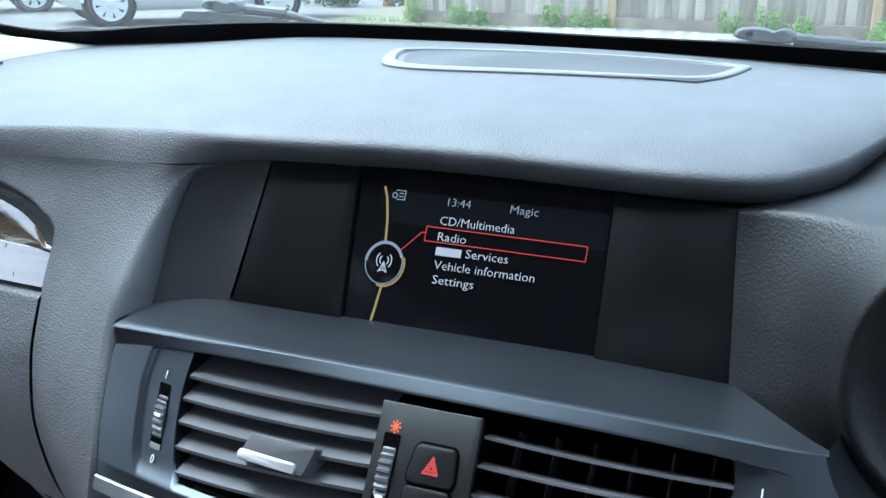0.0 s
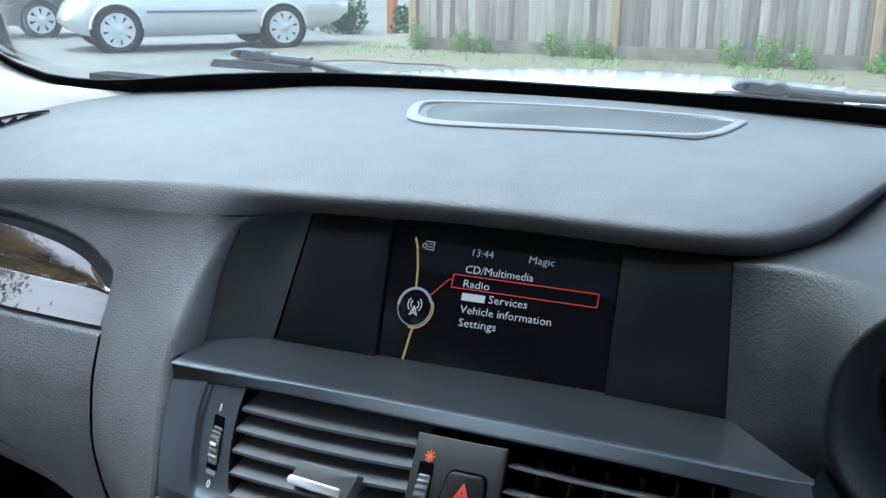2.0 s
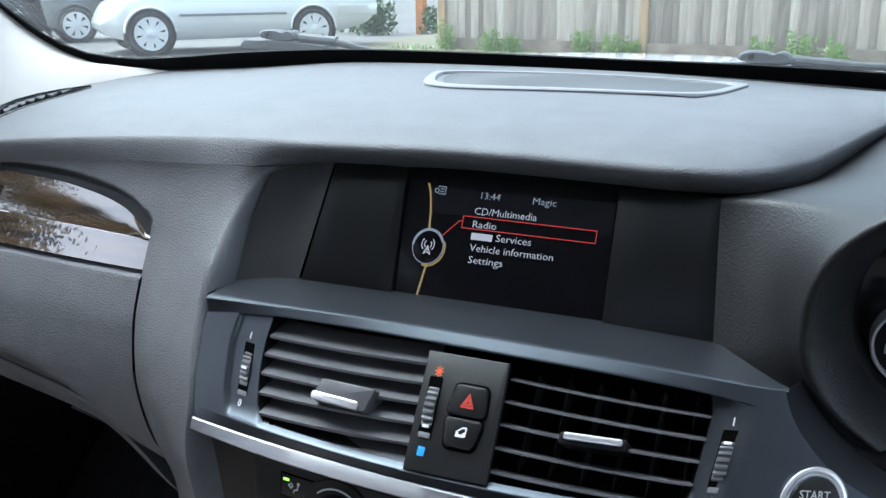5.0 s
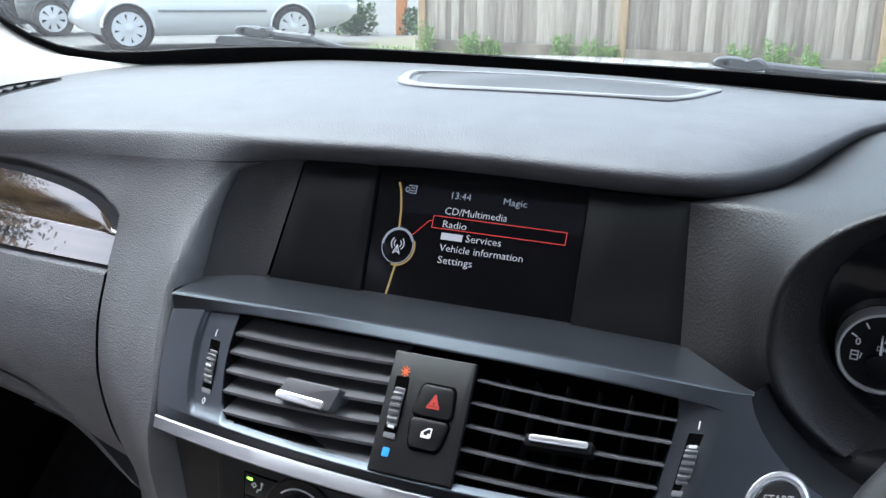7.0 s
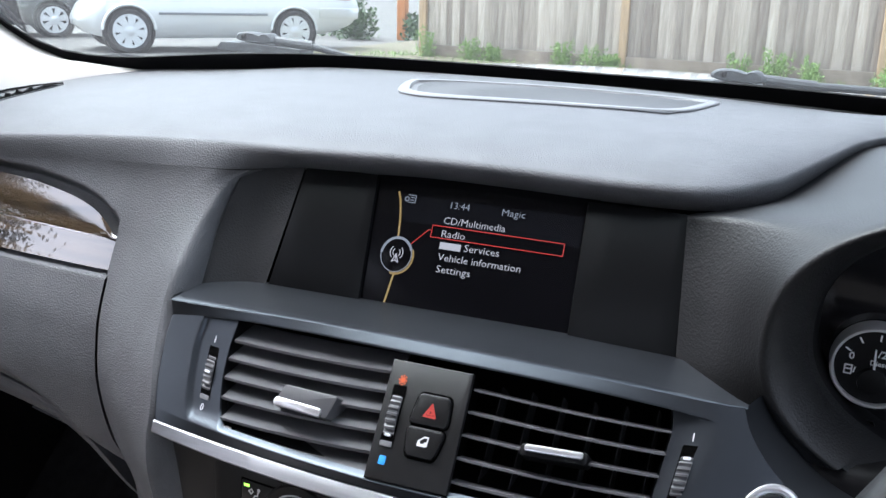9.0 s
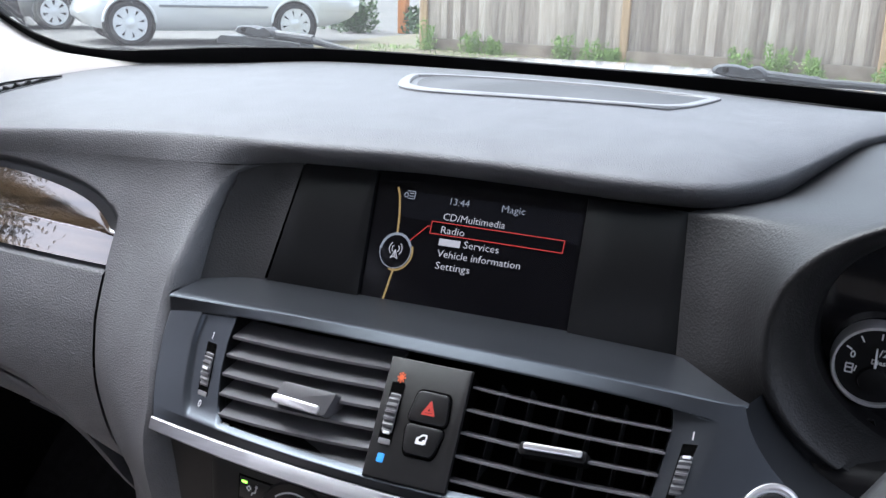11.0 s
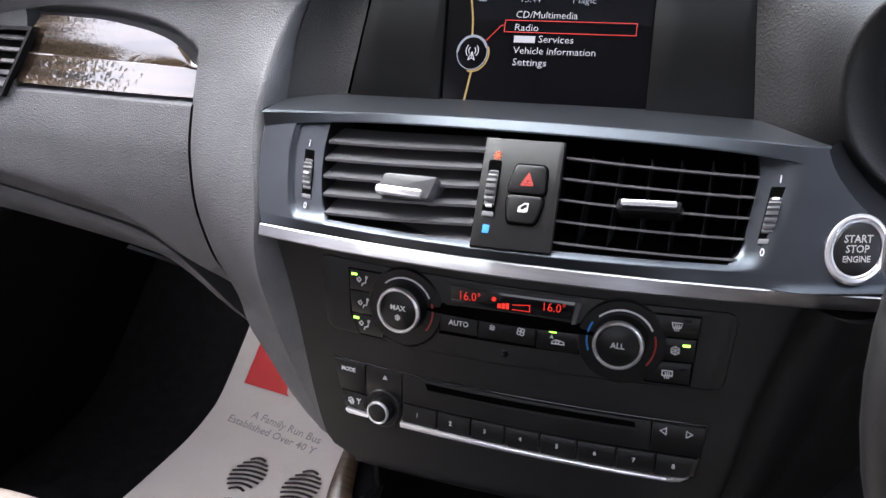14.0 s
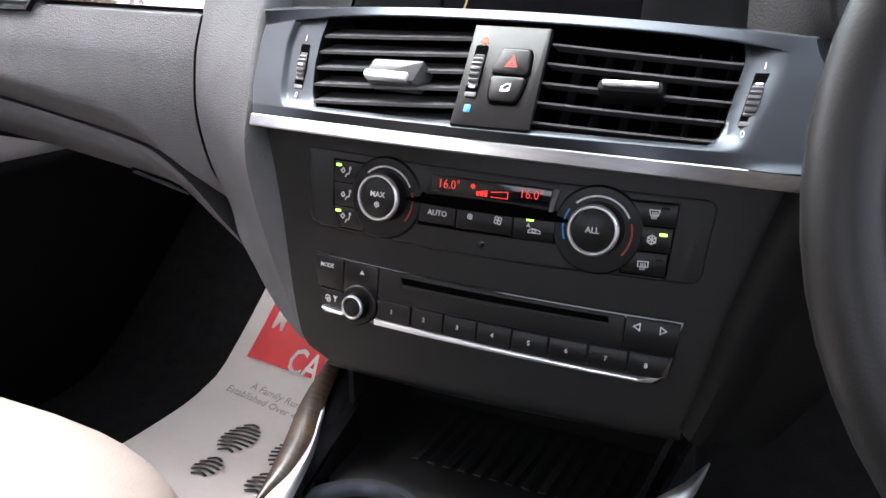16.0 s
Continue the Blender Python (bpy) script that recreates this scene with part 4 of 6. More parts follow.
# dark wells that show as gaps between the keys
for pts in ([(-0.1068, 0.8748), (-0.089, 0.8748), (-0.089, 0.922), (-0.1162, 0.922), (-0.1146, 0.8898)], [(0.089, 0.8742), (0.1168, 0.8742), (0.1198, 0.9198), (0.089, 0.9198)], quad(-0.0468, 0.0478, 0.8866, 0.9036)):
    part("key_well", warp(prism(pts, -0.001, 0.00165, 0.0, 0.012), low_face), VOIDSHADE, climate)
for k, (z0, z1, x0, x1, is_lit) in enumerate(((0.9068, 0.9208, -0.115, -0.1147, True), (0.8905, 0.906, -0.1147, -0.1132, False), (0.8758, 0.8897, -0.1131, -0.1065, True))):
    b = key("airflow_button", [(x1, z0), (-0.0955 if k == 1 else -0.088, z0), (-0.0955 if k == 1 else -0.088, z1), (x0, z1)])
    zc = (z0 + z1) / 2
    part("airflow_symbol", warp(stroke(seat_symbol(-0.1045 + 0.001 * k, zc + 0.0003, k % 2), 0.0008, 0.0022), low_face), WHITE, b)
    if is_lit:
        part("indicator", warp(box(-0.1112 + 0.0008 * k, zc + 0.0042, 0.0044, 0.0017, 0.0015, 0.0026, 0.0004, 0.0002), low_face), LED_GREEN, b, "lit green light")
for k, (z0, z1, zc, xc) in enumerate(((0.9052, 0.9188, 0.9124, 0.1058), (0.8897, 0.9045, 0.8968, 0.106), (0.8752, 0.889, 0.881, 0.1026))):
    b = key("defrost_button", quad(0.09, 0.119 - 0.0014 * k, z0, z1))
    if k == 1:
        part("snowflake_symbol", warp(flake(xc, zc, 0.0028, 0.0022), low_face), WHITE, b)
        part("indicator", warp(box(0.1124, zc + 0.0036, 0.0046, 0.0017, 0.0015, 0.0026, 0.0004, 0.0002), low_face), LED_GREEN, b, "lit green light")
    else:
        wide = 0.0004 if k else -0.0004
        lines = [[(xc - 0.003, zc + 0.0022), (xc + 0.003, zc + 0.0022), (xc + 0.0026 + wide, zc - 0.001), (xc - 0.0026 - wide, zc - 0.001), (xc - 0.003, zc + 0.0022)]]
        lines += [[(xc + dx, zc + 0.001), (xc + dx + 0.0003, zc - 0.0005), (xc + dx - 0.0003, zc - 0.0015), (xc + dx, zc - 0.0028)] for dx in (-0.0012, 0, 0.0012)]
        part("defrost_symbol", warp(stroke(lines, 0.0006, 0.0022), low_face), WHITE, b)
        part("indicator", warp(box(0.1118, zc + 0.0038, 0.0046, 0.0016, 0.0015, 0.0024, 0.0004, 0.0002), low_face), BLACK, b)
# display window in its sunken frame
part("window_frame", warp(prism([(-0.0425, 0.9065), (0.0455, 0.9065), (0.0465, 0.9235), (-0.0435, 0.9235)], -0.001, 0.0019, 0.0005, 0.012), low_face), PANEL, climate)
win = part("display_window", warp(prism([(-0.0383, 0.9098), (0.041, 0.9092), (0.0435, 0.921), (-0.0386, 0.921)], 0.0, 0.0023, 0.0002, 0.012), low_face), GLOSSBLACK, climate)
part("window_reflector", warp(prism([(0.0418, 0.9062), (0.0446, 0.9066), (0.0482, 0.9205), (0.0442, 0.9208)], 0.0, 0.0026, 0.0002), low_face), SLAT, climate)
for x, z in ((-0.034, 0.9153), (0.022, 0.9154)):
    part("temperature_reading", warp(words("16.0°", x, z, 0.0084, 0.0024, width=0.9, bold=-0.0001), low_face), LED_RED, win, "lit red figures")
fan = [[(-0.0092 + 0.0013 * math.cos(a), 0.9163 + 0.0013 * math.sin(a)), (-0.0092 - 0.0013 * math.cos(a), 0.9163 - 0.0013 * math.sin(a))] for a in (0.4, 1.45, 2.5)]
bars = [[(-0.0055 + 0.0027 * k, 0.9118), (-0.0055 + 0.0027 * k, 0.9126 + 0.0005 * k)] for k in range(3)]
dashes = [[(0.0035 + 0.0028 * k, z + 0.0003 * k * up), (0.0055 + 0.0028 * k, z + 0.0003 * k * up)] for k in range(4) for z, up in ((0.911, 0), (0.9142, 1))] + [[(0.0146, 0.911), (0.0146, 0.9152)]]
part("fan_reading", warp(merge(stroke(fan, 0.0008, 0.0024), stroke(bars, 0.0022, 0.0024), stroke(dashes, 0.0005, 0.0024)), low_face), LED_RED, win, "lit red bars")
# row of keys under the window
b = key("auto_button", quad(-0.046, -0.0199, 0.889, 0.9026))
part("lettering", warp(words("AUTO", -0.0329, 0.8958, 0.005, 0.0022, "CENTER"), low_face), WHITE, b, "white lettering")
b = key("fan_button", quad(-0.0191, 0.0192, 0.8883, 0.9028))
for cx, r in ((-0.0096, 0.0016), (0.0096, 0.0025)):
    part("fan_symbol", warp(stroke([arc(cx + r * 0.6 * math.cos(a), 0.8968 + r * 0.6 * math.sin(a), r * 0.48, 0, 360, 8) for a in (0.6, 2.2, 3.75, 5.3)], 0.0006, 0.0022), low_face), WHITE, b)
b = key("recirculation_button", quad(0.02, 0.047, 0.8872, 0.9024))
part("indicator", warp(box(0.0306, 0.9, 0.0046, 0.0017, 0.0015, 0.0026, 0.0004, 0.0002), low_face), LED_GREEN, b, "lit green light")
part("car_symbol", warp(merge(words("A", 0.0298, 0.8962, 0.0034, 0.0022, "CENTER"), stroke([[(0.03, 0.892), (0.038, 0.892), (0.0377, 0.8934), (0.0355, 0.8943), (0.0325, 0.8946), (0.0303, 0.8934), (0.03, 0.892)], arc(0.0337, 0.8932, 0.0011, 0, 360, 8)], 0.0006, 0.0022)), low_face), WHITE, b)
part("sensor", warp(disc(-0.0006, 0.88, [(0.0024, -0.001), (0.0024, 0.0018), (0.0016, 0.002)], 20), low_face), GLOSSBLACK, climate)

# ---- radio ----
radio = thing("car_radio", "black car radio with disc slot and number keys", "radio", at=(0, 0.0, 0.8))


def radio_line(x, z):
    """Heights on the radio sink gently from left to right."""
    return z - 0.0225 * (x + 0.0725)


def radio_key(name, x0, x1, z0, z1, x0b=None, x1b=None, front=0.0024):
    """A key between x0 and x1 at its upper edge (x0b and x1b at its lower one)."""
    a, b = x0 if x0b is None else x0b, x1 if x1b is None else x1b
    return part(name, warp(prism([(a, radio_line(a, z0)), (b, radio_line(b, z0)), (x1, radio_line(x1, z1)), (x0, radio_line(x0, z1))], -0.001, front, 0.0006), low_face), BUTTON, radio)


part("radio_plate", warp(prism([(-0.1295, 0.8545), (0.1305, 0.8495), (0.1255, 0.813), (0.118, 0.8085), (-0.0725, 0.8125), (-0.1165, 0.8135)], -0.002, 0.0008, 0.0008, 0.012), low_face), GLOSSBLACK, radio)
b = radio_key("mode_key", -0.1281, -0.1026, 0.8305, 0.8522, -0.1222, -0.1012)
part("lettering", warp(words("MODE", -0.116, 0.8473, 0.0042, 0.0024, "CENTER", width=0.95), low_face), WHITE, b, "white lettering")
b = radio_key("eject_key", -0.1015, -0.0737, 0.8305, 0.8522)
part("eject_symbol", warp(prism([(-0.0884, 0.8458), (-0.0846, 0.8458), (-0.0865, 0.8488)], 0.0023, 0.0027, 0), low_face), WHITE, b)
b = radio_key("phone_key", -0.1218, -0.1, 0.8182, 0.8296, -0.1178, -0.1)
part("phone_symbol", warp(stroke([arc(-0.1138, 0.8245, 0.0018, 20, 160, 8), [(-0.1157, 0.8236), (-0.1143, 0.823)], [(-0.112, 0.8236), (-0.1134, 0.823)], arc(-0.113, 0.8232, 0.0015, 0, 360, 8), [(-0.1074, 0.8262), (-0.1074, 0.823)], [(-0.1088, 0.8266), (-0.1074, 0.8248), (-0.106, 0.8266)]], 0.0007, 0.0024), low_face), WHITE, b)
slotp = part("disc_slot_plate", warp(prism([(-0.0729, radio_line(-0.0729, 0.8318)), (0.0957, radio_line(0.0957, 0.8318)), (0.0957, radio_line(0.0957, 0.8522)), (-0.0729, radio_line(-0.0729, 0.8522))], -0.001, 0.0022, 0.0006, 0.012), low_face), PANEL, radio)
# flat near-black plate draws the slot's shade; nothing is cut in
part("disc_slot", warp(prism([(-0.0542, 0.8446), (0.0864, 0.8429), (0.0861, 0.8468), (-0.056, 0.8492)], 0.0, 0.00235, 0, 0.012), low_face), VOIDSHADE, slotp)
part("slot_lip", warp(prism([(-0.0542, 0.8424), (0.0868, 0.8407), (0.0866, 0.8416), (-0.0542, 0.8434)], 0.0, 0.003, 0.0004, 0.012), low_face), PANEL, slotp)
b = radio_key("seek_key", 0.0967, 0.1293, 0.8318, 0.8522, None, 0.1272)
part("seek_symbol", warp(stroke([[(0.1055, 0.8408), (0.1055, 0.8452), (0.1018, 0.843), (0.1055, 0.8408)], [(0.1178, 0.8402), (0.1178, 0.8446), (0.1215, 0.8424), (0.1178, 0.8402)]], 0.0006, 0.0024), low_face), WHITE, b)
cuts = [-0.0729, -0.0465, -0.0222, 0.0018, 0.0259, 0.0506, 0.0759, 0.1007, 0.1262]
for k in range(8):
    x0, x1 = cuts[k] + 0.0006, cuts[k + 1] - 0.0006
    b = radio_key("number_key", x0, x1, 0.8163, 0.8307, x1b=0.1205 if k == 7 else None)
    xc = -0.0614 + 0.02475 * k
    part("lettering", warp(words(str(k + 1), xc, 0.8241 - 0.00068 * k, 0.0044, 0.0024, "CENTER"), low_face), WHITE, b, "white figure")
part("chrome_bar", warp(prism([(-0.0733, 0.8132), (-0.02, 0.8122), (0.03, 0.8111), (0.08, 0.8098), (0.1103, 0.809), (0.117, 0.8099), (0.1224, 0.8137), (0.116, 0.812), (0.1084, 0.8117), (0.03, 0.8145), (-0.0736, 0.8176)], -0.001, 0.0045, 0.0012, 0.012), low_face), CHROME, radio, "bright chrome bar")
part("chrome_bar", warp(prism([(-0.1152, 0.8146), (-0.1, 0.8142), (-0.0985, 0.8168), (-0.1174, 0.8182)], -0.001, 0.0045, 0.0012), low_face), CHROME, radio, "bright chrome bar")
vx, vz = -0.088, 0.824
vb = part("volume_base", warp(disc(vx, vz, [(0.014, 0.0), (0.014, 0.0026), (0.013, 0.0038), (0.0098, 0.0032)]), low_face), PANEL, radio)
part("volume_knob", warp(disc(vx, vz, [(0.0096, 0.0025), (0.0092, 0.0075), (0.0088, 0.0098), (0.008, 0.0104)]), low_face), BUTTON, vb)
part("knob_ring", warp(disc(vx, vz, [(0.0083, 0.0095), (0.0083, 0.0112), (0.0079, 0.0118), (0.0073, 0.012), (0.0068, 0.0117), (0.0065, 0.0108)]), low_face), CHROME, vb, "satin chrome ring")
part("knob_cap", warp(disc(vx, vz, [(0.0067, 0.0095), (0.0067, 0.0111), (0.0061, 0.0115)]), low_face), BUTTON, vb)

# ---- display ----
display = thing("dashboard_display", "black dashboard display showing a lit menu", "display", at=(-0.012, 0.14, 1.02))
part("side_panel", warp(prism([(-0.159, 1.012), (-0.0872, 1.012), (-0.0936, 1.1), (-0.1495, 1.1)], -0.006, 0.0, 0.0008, 0.02), screen_face), SIDEPANEL, display)
part("side_panel", warp(prism([(0.0607, 1.008), (0.133, 1.008), (0.122, 1.1), (0.0568, 1.1)], -0.006, 0.0, 0.0008, 0.02), screen_face), SIDEPANEL, display)
glass_pane = part("screen_glass", warp(box(-0.015, 1.055, 0.16, 0.096, -0.012, -0.003, 0.002, 0.0006), screen_face), DISPLAY, display)
SD = -0.0028


def lit(name, bm, mat, label=""):
    return part(name, warp(bm, screen_face), mat, glass_pane, label)


def fitted(text, x0, x1, z, size):
    """Lettering that runs from x0 to x1."""
    bm = words(text, 0, z, size, SD, bold=-0.00004)
    lo, hi = min(v.co.x for v in bm.verts), max(v.co.x for v in bm.verts)
    for v in bm.verts:
        v.co.x = lerp(x0, x1, (v.co.x - lo) / (hi - lo))
    return bm


lit("top_bar", prism([(-0.0688, 1.0728), (0.0565, 1.0712), (0.0558, 1.0906), (-0.0762, 1.0896)], SD - 0.0004, SD, 0), SCREEN_DARK)
for text, x0, x1, z in (("CD/Multimedia", -0.0395, 0.0046, 1.0764), ("Radio", -0.0391, -0.0222, 1.0679), ("Services", -0.021, 0.0038, 1.0606), ("Vehicle information", -0.0383, 0.0204, 1.0529), ("Settings", -0.0377, -0.0133, 1.0452)):
    lit("menu_line", fitted(text, x0, x1, z, 0.0066), SCREEN_WHITE)
lit("menu_bar", prism(quad(-0.0388, -0.0236, 1.0582, 1.0626), SD, SD + 0.0002, 0), SCREEN_WHITE)
lit("clock", fitted("13:44", -0.0368, -0.0232, 1.0866, 0.0062), SCREEN_GREY)
lit("title", fitted("Magic", 0.0001, 0.0163, 1.0866, 0.0062), SCREEN_GREY)
lit("disc_symbol", stroke([[(-0.0688, 1.09), (-0.0632, 1.09), (-0.0632, 1.0852), (-0.068, 1.0852)], arc(-0.0695, 1.0872, 0.0014, 0, 360, 10), [(-0.0668, 1.0885), (-0.0645, 1.0885)], [(-0.0668, 1.0868), (-0.0645, 1.0868)]], 0.0005, SD), SCREEN_GREY)
lit("selection_frame", stroke([[(-0.0594, 1.0586), (-0.0491, 1.0692), (-0.0467, 1.0692)], [(-0.0467, 1.0727), (0.0465, 1.0725), (0.0466, 1.0648), (-0.0467, 1.065), (-0.0467, 1.0727)]], 0.0005, SD), SCREEN_RED, "red selection frame")
lit("menu_curve", stroke([[(-0.0763, 1.0908), (-0.0742, 1.086), (-0.0728, 1.0805), (-0.0712, 1.073), (-0.07, 1.0625)]], 0.0013, SD), SCREEN_AMBER, "amber curve")
lit("menu_curve", stroke([[(-0.0672, 1.0385), (-0.068, 1.033), (-0.0688, 1.026), (-0.0697, 1.0193)]], 0.0013, SD), SCREEN_AMBER, "amber curve")
bx, bz = -0.0684, 1.0504
lit("menu_knob", disc(bx, bz, [(0.0108, SD), (0.0108, SD + 0.0003), (0.0105, SD + 0.0004)], 40), DISPLAY)
lit("menu_knob_glow", stroke([arc(bx + 0.0004, bz - 0.0004, 0.0119, -100, 20, 24)], 0.0012, SD), SCREEN_AMBER)
lit("menu_knob_ring", stroke([arc(bx, bz, 0.011, 25, 175, 30)], 0.0016, SD + 0.0004), SCREEN_GREY)
lit("menu_knob_ring", stroke([arc(bx, bz, 0.0112, 175, 385, 30)], 0.0005, SD + 0.0004), SCREEN_GREY)
lit("antenna_symbol", stroke([[(bx - 0.0024, bz - 0.0048), (bx, bz + 0.0004), (bx + 0.0024, bz - 0.0048), (bx, bz - 0.0036), (bx - 0.0024, bz - 0.0048)], [(bx, bz + 0.0004), (bx, bz - 0.0036)], arc(bx, bz + 0.0014, 0.0026, -45, 45, 8), arc(bx, bz + 0.0014, 0.0026, 135, 225, 8),
                              arc(bx, bz + 0.0014, 0.0046, -45, 45, 8), arc(bx, bz + 0.0014, 0.0046, 135, 225, 8)], 0.0006, SD + 0.0005), SCREEN_WHITE)

# ---- gauge ----
gx, gz, gy = 0.2455, 1.026, 0.152


def on_gauge(x, z):
    return gy, 0.0


gauge = part("fuel_gauge", warp(disc(gx, gz, [(0.0262, -0.012), (0.0262, 0.0015), (0.0252, 0.003), (0.0238, 0.003), (0.0232, -0.004)]), on_gauge), CHROMESTANDIN, hood, "silver-ringed fuel gauge")
part("gauge_face", warp(disc(gx, gz, [(0.0234, -0.012), (0.0234, 0.0)]), on_gauge), BLACK, gauge)
part("gauge_marks", warp(merge(words("0", gx - 0.0142, gz + 0.005, 0.0065, 0.0005, "CENTER"), words("1/2", gx + 0.001, gz + 0.0085, 0.0065, 0.0005, "CENTER"), words("Diesel", gx + 0.002, gz + 0.0025, 0.0045, 0.0005, "CENTER"),
     stroke([[(gx + 0.0205 * math.cos(a), gz + 0.0205 * math.sin(a)), (gx + 0.0175 * math.cos(a), gz + 0.0175 * math.sin(a))] for a in (2.65, 2.15, 1.57, 1.0, 0.5)], 0.0009, 0.0005),
     stroke([[(gx - 0.017, gz - 0.0065), (gx - 0.013, gz - 0.0065), (gx - 0.013, gz - 0.001), (gx - 0.017, gz - 0.001), (gx - 0.017, gz - 0.0065)], [(gx - 0.0165, gz - 0.0035), (gx - 0.0135, gz - 0.0035)], [(gx - 0.0118, gz - 0.005), (gx - 0.0112, gz - 0.002)]], 0.0008, 0.0005)), on_gauge), WHITE, gauge, "white gauge marks")
part("gauge_needle", warp(prism([(gx - 0.0012, gz - 0.016), (gx + 0.0012, gz - 0.016), (gx - 0.0012, gz + 0.0115), (gx - 0.002, gz + 0.0115)], 0.0008, 0.0022, 0.0003), on_gauge), WHITE, gauge, "white needle")
part("needle_boss", warp(disc(gx - 0.001, gz - 0.009, [(0.0085, 0.0), (0.008, 0.003), (0.005, 0.004)], 28), on_gauge), BLACK, gauge)
part("display_bezel", warp(stroke([[(gx - 0.027, gz - 0.033), (gx - 0.02, gz - 0.045), (gx + 0.02, gz - 0.055)], [(gx + 0.004, gz - 0.035), (gx + 0.014, gz - 0.052)], [(gx - 0.027, gz - 0.033), (gx + 0.004, gz - 0.035)]], 0.0016, 0.0, 0.003), on_gauge), PANEL, hood)

# ---- speaker grille on the dashboard top ----
def pad_z(x, y):
    v = (back_y(x) - y) / (back_y(x) - crest_y(x))
    return pad_point(x, max(0, min(1, v)))[2]


speaker = thing("dashboard_speaker", "dark speaker grille with light grey rim in dashboard top", "speaker", at=(-0.045, 0.42, 1.13))
SPK = [(-0.2, 0.45), (-0.196, 0.415), (-0.172, 0.345), (-0.155, 0.32), (-0.12, 0.309), (-0.03, 0.326), (0.05, 0.348), (0.076, 0.36), (0.09, 0.385), (0.1, 0.46), (0.102, 0.5), (0.0, 0.492), (-0.1, 0.478)]


SPK = round_off(SPK)


def on_pad(pts, up):
    return [(x, y, pad_z(x, y) + up) for x, y in pts]


def fine(pts, n=8):
    out = []
    for a, b in zip(pts, pts[1:] + pts[:1]):
        out += [(lerp(a[0], b[0], i / n), lerp(a[1], b[1], i / n)) for i in range(n)]
    return out


def shrink(pts, k, cx=-0.045, cy=0.4):
    return [(cx + (x - cx) * (1 - (1 - k) * 0.45), cy + (y - cy) * k) for x, y in pts]


big = fine(SPK, 2)
small = fine(shrink(SPK, 0.84), 2)
part("speaker_rim", loft([on_pad(big, -0.002), on_pad(big, 0.0016), on_pad(fine(shrink(SPK, 0.98), 2), 0.0026), on_pad(fine(shrink(SPK, 0.86), 2), 0.0026), on_pad(small, 0.0005)], caps=False), RIMGREY, speaker, "light grey rim")
MESHY = material("perforated_grille", (0.03, 0.03, 0.032), 0.6, spec=0.3)
nt = MESHY.node_tree
dots = nt.nodes.new("ShaderNodeTexVoronoi")
dots.inputs["Scale"].default_value, dots.inputs["Randomness"].default_value = 300, 0.0
ramp = nt.nodes.new("ShaderNodeValToRGB")
ramp.color_ramp.elements[0].position, ramp.color_ramp.elements[1].position = 0.36, 0.42
ramp.color_ramp.elements[0].color, ramp.color_ramp.elements[1].color = (0.004, 0.004, 0.004, 1), (0.065, 0.066, 0.07, 1)
nt.links.new(next(n for n in nt.nodes if n.type == "MAPPING").outputs[0], dots.inputs["Vector"])
nt.links.new(dots.outputs["Distance"], ramp.inputs["Fac"])
nt.links.new(ramp.outputs["Color"], nt.nodes["Principled BSDF"].inputs["Base Color"])
part("grille", grid(lambda s, v: (lambda x, y: (x, y, pad_z(x, y) + 0.0012))(lerp(lerp(-0.178, -0.138, v ** 2), lerp(0.1, 0.074, v ** 2), s), lerp(lerp(0.452, 0.478, s), lerp(0.322, 0.349, s), v)), span(0, 1, 20), span(0, 1, 10)), MESHY, speaker)

# ---- passenger inlay and vent ----
def fascia_at(x, z):
    return fascia_y(z) + 0.12 * max(0, -0.3 - x) ** 2, 0.55


inlay = thing("wood_inlay", "high-gloss dark wood inlay set in dashboard", "trim", at=(-0.38, 0.1, 1.02))


def inlay_bottom(x):
    return 1.0105 + 0.004 * (-0.29 - x)


def upper_veneer(s, v):
    x = lerp(-0.474, -0.2865, s)
    z0 = 1.032 + 0.02 * (-0.29 - x)
    z = lerp(z0, max(inlay_top(x), z0 + 0.0008), v)
    y0 = fascia_at(x, z0)[0] + 0.004
    return (x + 0.02 * v * (1 - s) ** 4, y0 + 0.4 * (z - z0) - 0.0008 * math.sin(math.pi * v), z)


def lower_veneer(s, v):
    x = lerp(-0.482, -0.2815, s)
    z1 = 1.0312 + 0.02 * (-0.29 - x)
    z = lerp(inlay_bottom(x), z1, v)
    y1 = fascia_at(x, z1)[0] + 0.0036
    return (x - 0.005 * v * s ** 6, y1 - 0.58 * (z1 - z) + 0.0015 * s ** 8, z)


part("upper_veneer", grid(upper_veneer, span(0, 1, 60), span(0, 1, 16), -0.002), WOOD, inlay)
part("lower_veneer", grid(lower_veneer, span(0, 1, 40), span(0, 1, 8), -0.002), WOOD, inlay)
# bright tube draws the highlight along the crease between the veneers
part("crease_highlight", tube([(x, fascia_at(x, 1.0318)[0] + 0.0034, 1.0316 + 0.02 * (-0.29 - x)) for x in span(-0.478, -0.287, 20)], 0.0006, 6), CHROME, inlay, "thin bright highlight drawn along veneer crease")
side_vent = thing("side_air_vent", "black passenger air vent with chrome tab", "air vent", at=(-0.5, 0.1, 1.02))


def side_face(x, z):
    return fascia_at(x, z)[0] - 0.003, 0.3


